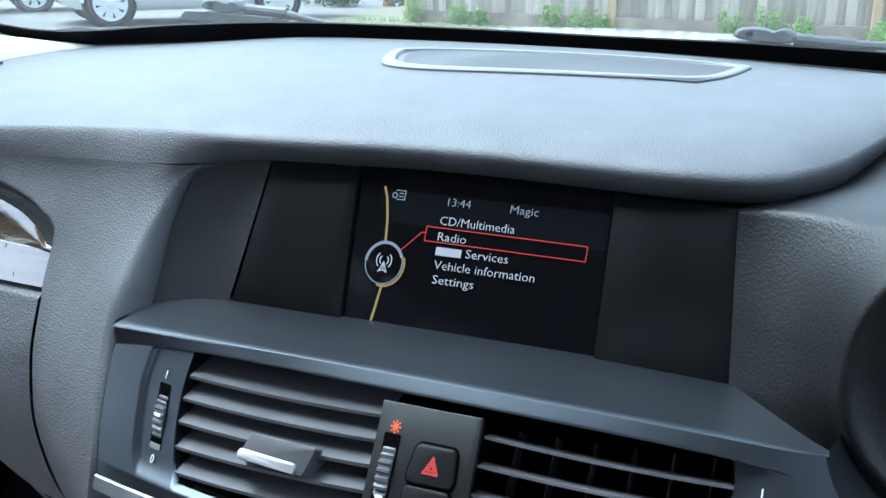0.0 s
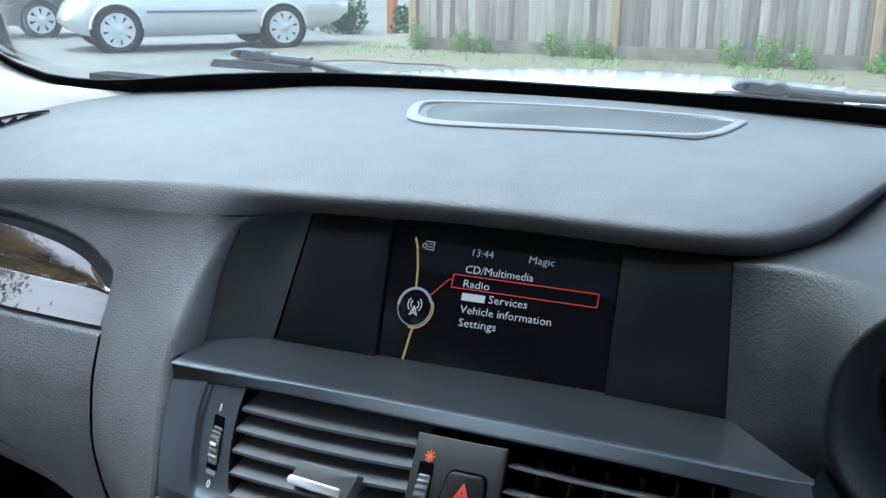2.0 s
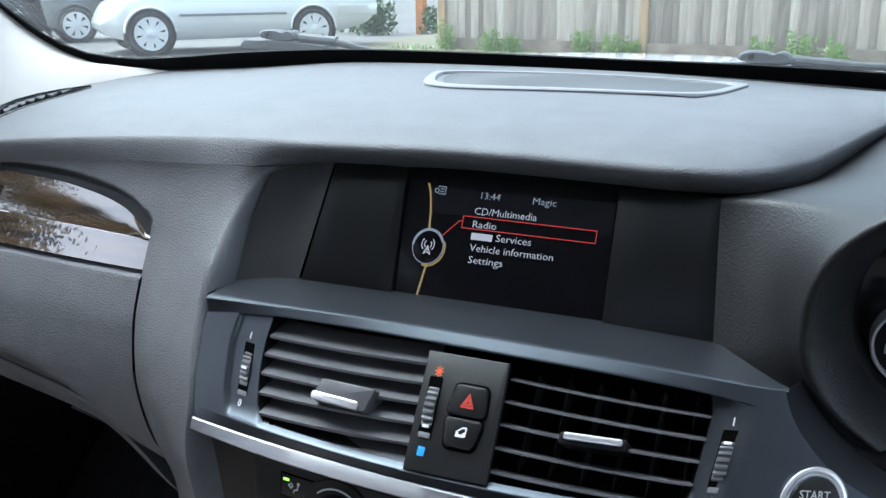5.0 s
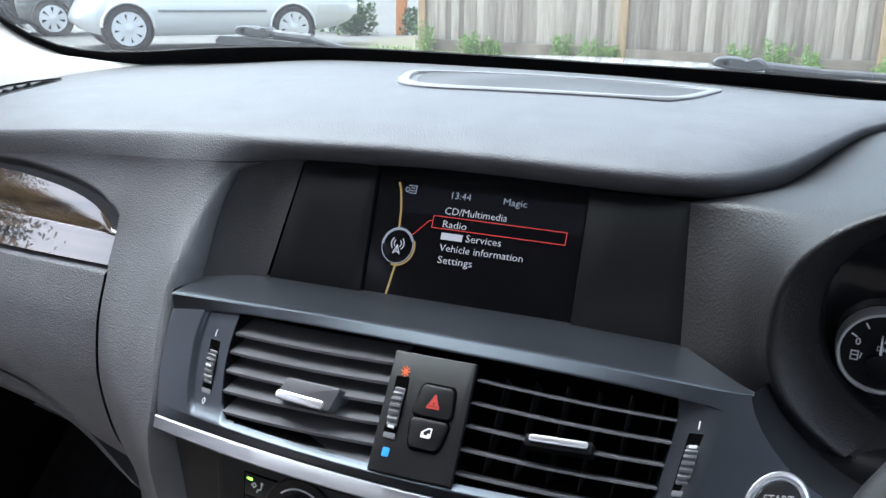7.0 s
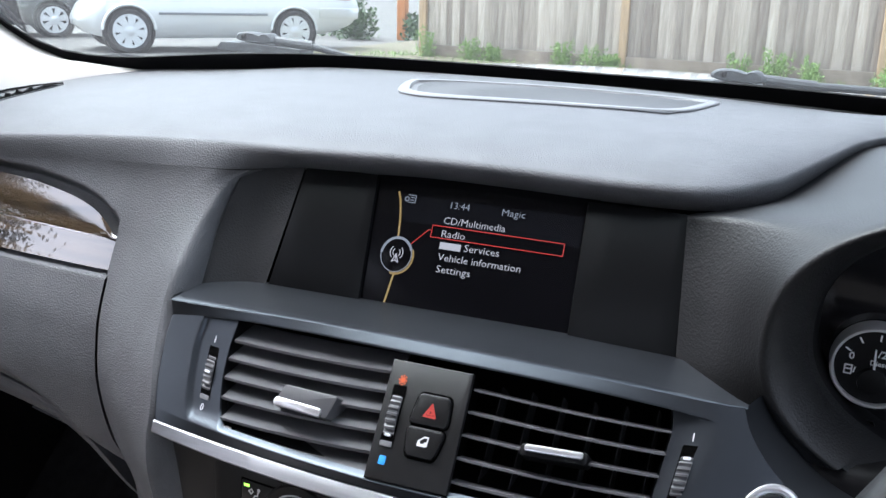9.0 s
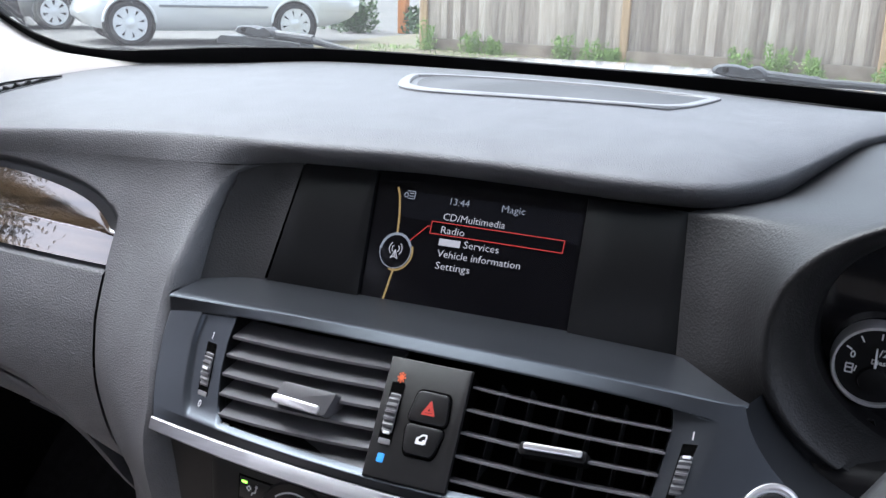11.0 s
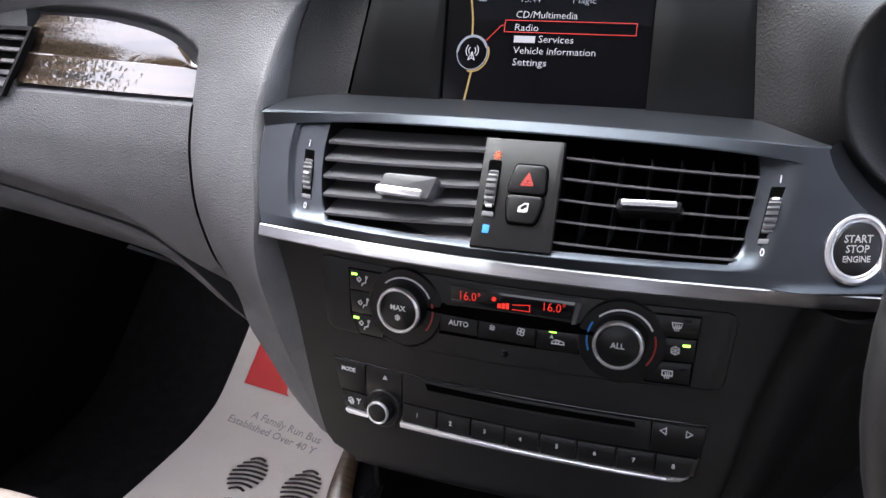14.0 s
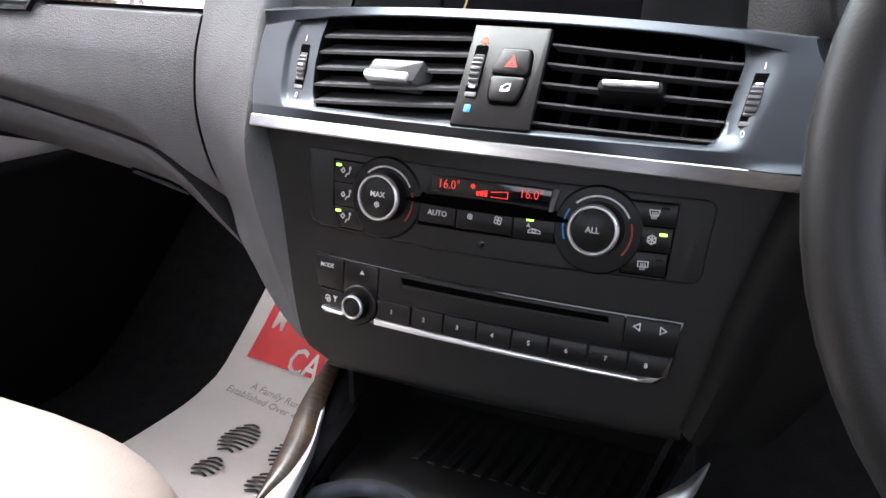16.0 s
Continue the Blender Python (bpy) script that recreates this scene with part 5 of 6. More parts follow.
part("vent_frame", warp(stroke([[(-0.535, 1.0025), (-0.478, 1.0035), (-0.457, 1.055), (-0.515, 1.054), (-0.535, 1.0025)]], 0.003, -0.006, 0.009), side_face), BLACK, side_vent)
part("vent_backing", warp(prism([(-0.533, 1.0), (-0.476, 1.001), (-0.456, 1.056), (-0.514, 1.055)], -0.004, -0.003, 0), side_face), VOIDSHADE, side_vent)
for k in range(5):
    z = 1.0095 + 0.0092 * k
    part("slat", warp(grid(lambda x, v: (x + 0.0036 * k, lerp(-0.001, 0.003, v), z + 0.004 * v), span(-0.53, -0.479, 5), (0, 0.5, 1), 0.0014), side_face), SLAT, side_vent)
t2 = part("vent_tab", warp(box(-0.505, 1.029, 0.028, 0.006, -0.002, 0.006, 0.002, 0.001), side_face), BLACK, side_vent)
part("tab_edge", warp(box(-0.512, 1.03, 0.014, 0.004, 0.0, 0.008, 0.001, 0.0008), side_face), CHROME, t2, "chrome edge")

# glove box underside with its catch
glove = thing("glove_box", "dark glove box underside with release catch", "glove box", at=(-0.45, 0.15, 0.86))


def glove_point(s, v):
    """The lid starts under the fascia's edge, bulges a little and folds away underneath."""
    x = lerp(-0.76, -0.262, s)
    z = fascia_bottom(x) - 0.004 - 0.05 * min(v, 1)
    y = fascia_y(z + 0.05) + 0.024 + 0.055 * max(0, min(v, 1)) ** 1.5 - 0.004 * math.sin(math.pi * min(v, 1))
    if v < 0:
        return (x, y + 0.02, z - 0.003)
    return (x, y + 0.1 * max(0, v - 1), z - 0.012 * max(0, v - 1))


part("glove_box_lid", grid(glove_point, span(0, 1, 40), [-0.05, 0] + span(0.03, 1, 12) + [1.1, 1.3, 1.8], 0.002), SOFT, glove)


def on_lid(x, v, up):
    p = glove_point((x + 0.76) / 0.498, v)
    return (p[0], p[1] - up, p[2] - 0.4 * up)


# recess is a raised near-black patch with its shade in the colour
part("release_recess", loft([[on_lid(x, v, h) for x, v in ((-0.412, 0.86), (-0.405, 0.8), (-0.36, 0.78), (-0.333, 0.85), (-0.34, 0.98), (-0.4, 0.97))] for h in (0.0, 0.0012)]), VOIDSHADE, glove)
part("release_catch", loft([[on_lid(x, v, h) for x, v in ((-0.404, 0.84), (-0.36, 0.82), (-0.342, 0.88), (-0.35, 0.94), (-0.395, 0.93))] for h in (0.0015, 0.006)]), SOFT, glove)

# dashboard side demister vent
demist = thing("demister_vent", "black slotted side demister vent in dashboard top", "air vent", at=(-0.565, 0.27, 1.07))
edge = round_off([(-0.515, 0.168), (-0.547, 0.2), (-0.582, 0.237), (-0.607, 0.277), (-0.614, 0.312), (-0.602, 0.338), (-0.573, 0.353), (-0.567, 0.338), (-0.556, 0.295), (-0.543, 0.25), (-0.528, 0.205)], 1)
cx, cy = -0.565, 0.27
hole = [(cx + (x - cx) * 0.88, cy + (y - cy) * 0.94) for x, y in edge]
part("demister_frame", loft([on_pad(fine(edge, 4), -0.002), on_pad(fine(edge, 4), 0.001), on_pad(fine(hole, 4), 0.001), on_pad(fine(hole, 4), 0.0004)], caps=False), SOFT, demist)
# thin near-black plate paints the shade between the demister slats
part("demister_duct", loft([on_pad(fine(hole, 4), 0.0), on_pad(fine(hole, 4), 0.0005)]), VOIDSHADE, demist)
part("rim_line", tube(on_pad([(-0.517, 0.17), (-0.548, 0.2), (-0.58, 0.236), (-0.603, 0.275), (-0.61, 0.31), (-0.6, 0.335), (-0.574, 0.351)], 0.0016), 0.0013, 6), BLACK, demist, "thin black rim line")
for k in range(7):
    q = (k + 0.6) / 7.6
    ax, ay = lerp(-0.531, -0.578, q) - 0.014 * math.sin(math.pi * q), lerp(0.195, 0.335, q)
    w = 0.014 * math.sin(math.pi * (0.2 + 0.7 * q))
    pts = [(ax - w, ay + 0.003), (ax - w, ay + 0.017), (ax + w, ay - 0.01), (ax + w, ay - 0.0125)]
    part("demister_slat", loft([on_pad(pts, 0.0008), on_pad(pts, 0.0022)]), SOFT, demist)

# ---- tray, cup holder and console sides ----
part("tray_floor", grid(lambda x, y: (x, y, 0.695 + 0.02 * max(0, y - 0.02)), span(-0.115, 0.125, 10), span(-0.02, 0.13, 6), 0.004), TRAY, console)
for k in range(14):
    x = -0.06 + 0.0125 * k
    part("tray_rib", block(x, x + 0.0065, 0.03, 0.115, 0.6965, 0.6982, 0.0008), TRAY, console)
part("tray_back", grid(lambda x, v: (x, 0.13 - 0.02 * v, lerp(0.69, 0.79, v)), span(-0.13, 0.14, 6), span(0, 1, 5), 0.004), TRAY, console)
part("tray_side", grid(lambda y, v: (lerp(-0.112, -0.116, v), y, lerp(0.69, 0.785, v)), span(0.03, 0.13, 6), span(0, 1, 4), 0.004), BLACK, console)
part("tray_side", grid(lambda y, v: (lerp(0.102, 0.133, v), y, lerp(0.69, 0.785, v)), span(0.03, 0.13, 6), span(0, 1, 4), 0.004), BLACK, console)
part("console_deck", grid(lambda x, y: (x, y, 0.69 + 0.03 * y), span(-0.13, 0.14, 6), span(-0.6, -0.018, 8), 0.02), TRAY, console)
part("deck_edge", grid(lambda s, v: (lerp(-0.119, -0.113, v) + 0.064 * s ** 1.3, lerp(0.1, -0.3, s), lerp(0.748 - 0.1 * s ** 0.8, 0.64, v)), span(0, 1, 12), span(0, 1, 4), 0.003), GLOSSBLACK, console)
cup = part("cup_holder", loft([[(-0.055 + r * math.cos(2 * math.pi * i / 48), -0.06 + r * math.sin(2 * math.pi * i / 48), z) for i in range(48)] for r, z in ((0.049, 0.688), (0.049, 0.697), (0.046, 0.7015), (0.041, 0.7005), (0.037, 0.694), (0.036, 0.65))], caps=False), SATIN, console, "dark satin cup holder ring")
part("cup_base", loft([[(-0.055 + 0.037 * math.cos(2 * math.pi * i / 32), -0.06 + 0.037 * math.sin(2 * math.pi * i / 32), z) for i in range(32)] for z in (0.64, 0.6925)]), VOIDSHADE, cup)


# sloping side trim of the console: wood with a chrome wedge on its inner side
trim_z = lambda y: 0.765 - 0.105 * (max(0.0, 0.1 - y) / 0.4) ** 0.8
wood_out = smoothstep_curve([(-0.3, -0.08), (-0.15, -0.104), (-0.083, -0.118), (-0.036, -0.13), (0.015, -0.145), (0.067, -0.152), (0.1, -0.157)])
wood_in = smoothstep_curve([(-0.3, -0.079), (-0.15, -0.102), (-0.083, -0.111), (-0.055, -0.108), (-0.03, -0.1105), (-0.004, -0.1185), (0.021, -0.127), (0.067, -0.139), (0.1, -0.146)])
chrome_in = smoothstep_curve([(-0.3, -0.06), (-0.12, -0.086), (-0.075, -0.095), (-0.033, -0.105), (-0.004, -0.117), (0.01, -0.122)])


def wood_point(s, v):
    y = lerp(0.1, -0.3, s)
    x0, x1 = wood_out(y), wood_in(y)
    if v < 0:
        return (x0 - 0.002 * v, y, trim_z(y) + 0.03 * v)
    return (lerp(x0, x1, v), y, trim_z(y) + 0.0035 * math.sin(math.pi * v) ** 0.7)


def wedge_point(s, v):
    y = lerp(0.004, -0.3, s)
    return (lerp(wood_in(y) - 0.0006, max(wood_in(y), chrome_in(y)), v), y, trim_z(y) + 0.0012 + 0.002 * math.sin(math.pi * v) - 0.003 * max(0, v - 0.8) * 5)


part("wood_trim", grid(wood_point, span(0, 1, 40), [-1, -0.5, -0.1] + span(0, 1, 10), 0.002), WOODTRIM, console, "glossy wood trim")
part("chrome_edge", grid(wedge_point, span(0, 1, 40), span(0, 1, 8), 0.002), CHROME, console, "chrome wedge beside wood trim")
part("trim_shoulder", grid(lambda s, v: (lambda y: (lerp(max(wood_in(y), chrome_in(min(y, 0.004)) if y < 0.004 else -9) - 0.001, -0.103 + 0.16 * max(0, -y) ** 1.2 - 0.12 * max(0, y), v), y, trim_z(y) - 0.003 - 0.006 * v))(lerp(0.1, -0.3, s)), span(0, 1, 30), span(0, 1, 6), 0.003), GLOSSBLACK, console)
for side in (-1, 1):
    part("tunnel_side", grid(lambda s, v: (side * (lerp(0.135, 0.15, v) - 0.055 * s), lerp(0.09, -0.35, s), lerp(0.735 - 0.1 * s, 0.45, v)), span(0, 1, 10), span(0, 1, 8), 0.004), CARPET, console)

trim_end = [(0.151, 0.049), (0.148, 0.038), (0.1438, 0.024), (0.138, 0.012), (0.131, 0.0025), (0.12, -0.007), (0.1, -0.022)]
part("chrome_trim_end", tube([(x, y, trim_z(y) - 0.003) for x, y in trim_end], lambda s: 0.0008 + 0.0062 * min(1, 2 * s), 14), CHROME, console, "chrome trim end")

# ---- driver side ----
knee = thing("driver_knee_panel", "dark grained driver knee panel below steering column", "panel", at=(0.3, 0.1, 0.8))


def knee_point(s, v):
    z = lerp(0.934, 0.785, v)
    x0 = right_x(max(z, 0.77))
    wide = lerp(0.11, 0.04, v)
    return (x0 + wide * s, low_face(x0, z)[0] - 0.004 + (0.12 * s) ** 1.5 - 0.01 * math.sin(math.pi * min(1, s * 3)), z - 0.02 * s)


part("knee_cover", grid(knee_point, span(0, 1, 24), span(0, 1, 16), 0.004), KNEE, knee)
part("under_cover", block(0.13, 0.72, 0.12, 0.14, 0.5, 0.94), CARPET, knee)
part("dash_closing", block(0.2, 0.7, 0.1, 0.2, 0.9, 0.98, 0.01), BLACK, knee)
wheel = thing("steering_wheel", "black leather steering wheel", "steering wheel", at=(0.382, -0.12, 0.95))
W = Matrix.Translation((0.386, -0.16, 0.996)) @ Matrix.Rotation(radians(-17.4), 4, "X")
part("rim", loft([[W @ Vector(((0.174 + 0.016 * math.cos(b)) * math.cos(a), 0.016 * math.sin(b), (0.174 + 0.016 * math.cos(b)) * math.sin(a))) for b in (2 * math.pi * j / 14 for j in range(14))] for a in (2 * math.pi * i / 64 for i in range(65))], caps=False), LEATHER, wheel)
part("hub", loft([[W @ Vector((k * 0.07 * math.cos(a), y, k * 0.06 * math.sin(a))) for a in (2 * math.pi * i / 32 for i in range(32))] for k, y in ((0.9, 0.03), (1.0, 0.0), (0.95, -0.015), (0.7, -0.022))]), RUBBER, wheel)
for a in (0.1, math.pi - 0.1, -math.pi / 2):
    part("spoke", tube([W @ Vector((r * math.cos(a), 0.004, r * math.sin(a))) for r in (0.05, 0.1, 0.14, 0.172)], 0.014, 10, 1.4), RUBBER, wheel)
part("column", tube([W @ Vector((0, y, 0)) for y in (0.02, 0.1, 0.2)], 0.045, 20), BLACK, wheel)
stalk = thing("column_stalk", "black column stalk with broad grey tip", "stalk", at=(0.24, -0.03, 0.98))
part("lever", tube([(0.34, -0.045, 0.985), (0.29, -0.038, 0.991), (0.218, -0.03, 0.996)], lambda s: 0.008 + 0.003 * s, 12), BLACK, stalk)
part("tip", tube([(0.224, -0.03, 0.996), (0.216, -0.03, 0.9965), (0.21, -0.03, 0.997), (0.207, -0.03, 0.997)], lambda s: 0.0125 - 0.004 * s ** 3, 16, 1.35), SLAT, stalk)

# ---- passenger footwell ----
MATM = Matrix.Translation((-0.345, 0.225, 0.0)) @ Matrix.Rotation(radians(-1), 4, "Z")
mat_z = smoothstep_curve([(-0.6, 0.5), (-0.2, 0.505), (0.05, 0.511), (0.125, 0.525), (0.16, 0.548), (0.3, 0.67), (0.45, 0.8)])


def mat_at(x, y, up):
    p = MATM @ Vector((x, y, 0))
    return Vector((p.x, p.y, mat_z(y) + up + 0.0015 * math.sin(9 * x + 14 * y)))


paper = thing("paper_floor_mat", "white paper floor mat with red panel and shoe prints", "floor mat", at=(-0.39, 0.2, 0.5))
part("paper_sheet", grid(lambda x, y: mat_at(x, y, 0.002), span(-0.173, 0.2, 14), span(-0.35, 0.42, 40), 0.0012), PAPER, paper)
part("red_panel", grid(lambda x, y: mat_at(x, y - 0.06 * (x + 0.14), 0.0042), span(-0.146, 0.16, 16), span(0.155, 0.226, 12), 0.0004), REDPRINT, paper, "red printed panel")


def lay(bm, up=0.0042, turn=0.0):
    """Prints a flat-built mark on the mat; turn slopes its lines."""
    for v in bm.verts:
        v.co = mat_at(v.co.x, v.co.z + turn * (v.co.x + 0.11), up - v.co.y)
    return bm


part("printed_text", lay(merge(words("A Family Run Bus", -0.112, 0.121, 0.0155, 0), words("Established Over 40 Y", -0.141, 0.104, 0.0155, 0)), turn=-0.15), GREYPRINT, paper, "grey printed words")


def shoe(cx, cy, turn):
    """A sole and a heel drawn as wavy bars."""
    bm = bmesh.new()
    for count, y0, half in ((8, 0.0, 0.021), (5, -0.052, 0.015)):
        for k in range(count):
            w = half * math.sin(math.pi * (k + 0.8) / (count + 0.6)) ** 0.7
            pts = [(cx - w + 2 * w * i / 6, cy + y0 + 0.0078 * k + 0.0035 * math.sin(math.pi * i / 6)) for i in range(7)]
            bm = merge(bm, stroke([pts], 0.0036, 0))
    c, s = math.cos(turn), math.sin(turn)
    for v in bm.verts:
        dx, dz = v.co.x - cx, v.co.z - cy
        v.co.x, v.co.z = cx + c * dx - s * dz, cy + s * dx + c * dz
    return bm


part("shoe_print", lay(shoe(-0.055, 0.0, 0.1)), BLACKPRINT, paper)
part("shoe_print", lay(shoe(0.018, 0.0, 0.1)), BLACKPRINT, paper)
# white letters on the panel
for text, px, pz, size in (("M", -0.134, 0.2, 0.031), ("CAR", -0.083, 0.165, 0.042)):
    part("panel_letters", lay(words(text, px, pz, size, 0, width=0.85, bold=0.0006), 0.0048, -0.1), PAPER, paper, "white letters on red panel")
part("footwell_carpet", grid(lambda x, y: (x, y, mat_z(y - 0.225) - 0.03), span(-0.78, -0.12, 8), span(-0.5, 0.66, 30), 0.004), CARPET, car)

# ---- passenger seat and door ----
seat = thing("passenger_seat", "beige leather front passenger seat", "car seat", at=(-0.42, -0.4, 0.5))


def cushion(s, v):
    a = 2 * math.pi * s
    c, n = math.cos(a), math.sin(a)
    e = 2 / 3.2
    w = 0.262 * math.copysign(abs(c) ** e, c)
    d = 0.26 * math.copysign(abs(n) ** e, n)
    k = math.sin(v * math.pi / 2) ** 0.5
    return (-0.40 + w * k, -0.27 + d * k, 0.56 + 0.165 * math.cos(v * math.pi / 2) ** 0.45)


part("cushion", grid(cushion, span(0, 1, 48), span(0.02, 1, 14)), BEIGE, seat)
part("seat_base", block(-0.62, -0.22, -0.55, -0.12, 0.47, 0.57, 0.02), BLACK, seat)
# backrest and headrest are out of view, added to block rear window light
part("backrest", loft([[(-0.41 + w * math.copysign(abs(math.cos(a)) ** 0.7, math.cos(a)), y + 0.06 * math.copysign(abs(math.sin(a)) ** 0.7, math.sin(a)), z) for a in (2 * math.pi * i / 32 for i in range(32))]
                        for w, y, z in ((0.2, -0.62, 0.62), (0.235, -0.64, 0.75), (0.235, -0.68, 0.95), (0.21, -0.73, 1.1), (0.17, -0.75, 1.17), (0.1, -0.76, 1.19))]), BEIGE, seat)
part("headrest", loft([[(-0.41 + w * math.copysign(abs(math.cos(a)) ** 0.7, math.cos(a)), y + 0.05 * k * math.sin(a), z) for a in (2 * math.pi * i / 24 for i in range(24))]
                        for w, k, y, z in ((0.09, 0.6, -0.77, 1.21), (0.125, 1, -0.77, 1.24), (0.125, 1, -0.78, 1.34), (0.1, 0.8, -0.78, 1.38))]), BEIGE, seat)
for x in (-0.47, -0.35):
    part("headrest_post", tube([(x, -0.76, 1.15), (x, -0.77, 1.25)], 0.007), CHROME, seat)
# unseen driver seat, copied in to keep rear light off the console
tagged(copy_thing(seat, pose(0.46, -0.56, 0.5)), "unseen beige leather driver seat added to block rear light")
door = thing("passenger_door", "dark door card with tan leather lower panel", "car door", at=(-0.75, 0, 0.6))
part("door_card", block(-0.77, -0.745, -0.7, 0.66, 0.88, 1.045, 0.01), SOFT, door)
part("door_lower_panel", block(-0.77, -0.735, -0.7, 0.16, 0.8, 0.9, 0.01), TAN, door, "tan leather panel")
part("door_pocket", block(-0.77, -0.725, -0.7, 0.66, 0.47, 0.8, 0.01), KNEE, door)

# ---- wipers ----
WIPERGREY = material("weathered_wiper_plastic", (0.045, 0.047, 0.051), 0.55, spec=0.4, noise_scale=60, vary=0.2, bump=0.1, bump_scale=900)
def wiper(hx, hy, hz, length, rise):
    w = thing("windscreen_wiper", "black windscreen wiper resting at glass base", "wiper", "windscreen wipers", at=(hx, hy, hz - 0.02))
    head = round_off([(-0.027, -0.006), (-0.026, 0.004), (-0.012, 0.007), (0.004, 0.0065), (0.012, 0.003), (0.018, 0.0075), (0.026, 0.0065), (0.034, -0.001), (0.03, -0.007)])
    inner = [(0.86 * a, 0.8 * b) for a, b in head]
    part("arm_head", loft([[(hx + a, hy + d, hz + b) for a, b in ring] for ring, d in ((inner, -0.011), (head, -0.007), (head, 0.007), (inner, 0.011))]), WIPERGREY, w)
    part("pivot_cap", loft([[(hx - 0.012 + r * math.cos(2 * math.pi * i / 20), hy - d, hz + 0.0015 + r * math.sin(2 * math.pi * i / 20)) for i in range(20)] for r, d in ((0.0036, 0.009), (0.0036, 0.0125), (0.0022, 0.0135))]), BLACK, w)
    part("mounting_plate", loft([[(hx + a, hy + d, hz - 0.008 + b) for a, b in ((-0.05, -0.006), (-0.044, 0.0), (0.0, 0.001), (0.075, -0.001), (0.078, -0.009), (-0.05, -0.01))] for d in (-0.016, 0.016)]), WIPERGREY, w)
    part("arm_sleeve", tube([(hx + 0.03, hy, hz - 0.002), (hx + 0.052, hy, hz - 0.003), (hx + 0.085, hy + 0.001, hz - 0.004)], 0.0062), WIPERGREY, w)
    part("wiper_arm", tube([(hx + lerp(0.08, length, s), hy + 0.01 * s, hz - 0.004 + rise * math.sin(math.pi * s * 0.8) - 0.012 * s * s) for s in span(0, 1, 12)], lambda s: 0.0046 - 0.0015 * s), WIPERGREY, w)
    part("wiper_blade", tube([(hx + lerp(0.1, length, s), hy + 0.012, hz - 0.013 - 0.009 * s) for s in span(0, 1, 8)], 0.0035), RUBBER, w)
    return w


wiper(0.098, 0.652, 1.153, 0.5, 0.003)
wiper(-0.505, 0.62, 1.149, 0.2, -0.008)

# ---- outside ----
SLOPE = Matrix.Translation((-8, 0, 0)) @ Matrix.Rotation(radians(-2.2), 4, "Y") @ Matrix.Translation((8, 0, 0))
GROUND = material("worn_tarmac_and_dirt", (0.085, 0.081, 0.074), 0.9, noise_scale=0.8, vary=0.25, bump=0.5, bump_scale=30)
bm = grid(lambda x, y: SLOPE @ Vector((x, y, 0)), span(-400, 400, 21), span(-400, 400, 21))
tagged(part("ground", bm, GROUND), "grey worn tarmac yard with dirt patches", "ground", kind="structure")

# ---- fence ----
def FENCE_Y(x):
    return 11.13 - 0.25 * x


FENCE = material("weathered_fence_board", (0.36, 0.315, 0.27), 0.9, noise_scale=5, vary=0.3, stretch=(6, 6, 0.5), bump=0.4, bump_scale=60, color2=(0.52, 0.475, 0.42))
nt = FENCE.node_tree
own = nt.nodes.new("ShaderNodeObjectInfo")
tone = nt.nodes.new("ShaderNodeValToRGB")
for at, colour in ((0.0, (0.5, 0.46, 0.43)), (0.3, (0.78, 0.74, 0.7)), (0.55, (0.95, 0.86, 0.76)), (0.8, (0.86, 0.86, 0.87)), (1.0, (1.15, 1.12, 1.08))):
    el = tone.color_ramp.elements[0 if at == 0 else 1] if at in (0.0, 1.0) else tone.color_ramp.elements.new(at)
    el.position, el.color = at, (*colour, 1)
mul = nt.nodes.new("ShaderNodeMix")
mul.data_type, mul.blend_type = "RGBA", "MULTIPLY"
mul.inputs[0].default_value = 1.0
shade = nt.nodes["Principled BSDF"].inputs["Base Color"]
nt.links.new(own.outputs["Random"], tone.inputs["Fac"])
nt.links.new(shade.links[0].from_socket, mul.inputs[6])
nt.links.new(tone.outputs["Color"], mul.inputs[7])
nt.links.new(mul.outputs[2], shade)
OLDPOST = material("tan_fence_post", (0.42, 0.29, 0.17), 0.85, noise_scale=6, vary=0.2, stretch=(4, 4, 0.6), bump=0.3, bump_scale=60)
GRAVEL = material("damp_gravel_board", (0.2, 0.165, 0.13), 0.9, noise_scale=4, vary=0.3, bump=0.4, bump_scale=50)
fence = thing("fence", "weathered grey vertical board fence with tan posts", "fence", at=SLOPE @ Vector((-2.5, FENCE_Y(-2.5), 0)))


def out_part(name, bm, mat, parent, label=""):
    bm.transform(SLOPE)
    return part(name, bm, mat, parent, label)


rnd = random.Random(4)
x = -5.5
k = 0
while x < 4.5:
    w = rnd.uniform(0.095, 0.125)
    y = FENCE_Y(x) + rnd.uniform(-0.008, 0.008) + (0.018 if k % 2 else 0)
    out_part("board", block(x, x + w - 0.006, y, y + 0.018, 0.15, 1.8 + rnd.uniform(-0.03, 0.03), 0.003), FENCE, fence)
    x += w - 0.008
    k += 1
for x in (-5.45, -2.3, 0.72, 3.7):
    y = FENCE_Y(x)
    out_part("post", block(x, x + 0.1, y - 0.07, y + 0.03, 0, 1.9, 0.006), OLDPOST, fence)
for x0, x1 in ((-5.34, -2.31), (-2.19, 0.71), (0.83, 3.69)):
    out_part("gravel_board", grid(lambda x, z: (x, FENCE_Y(x) - 0.03, z), span(x0, x1, 4), span(0, 0.2, 3), 0.03), GRAVEL, fence)

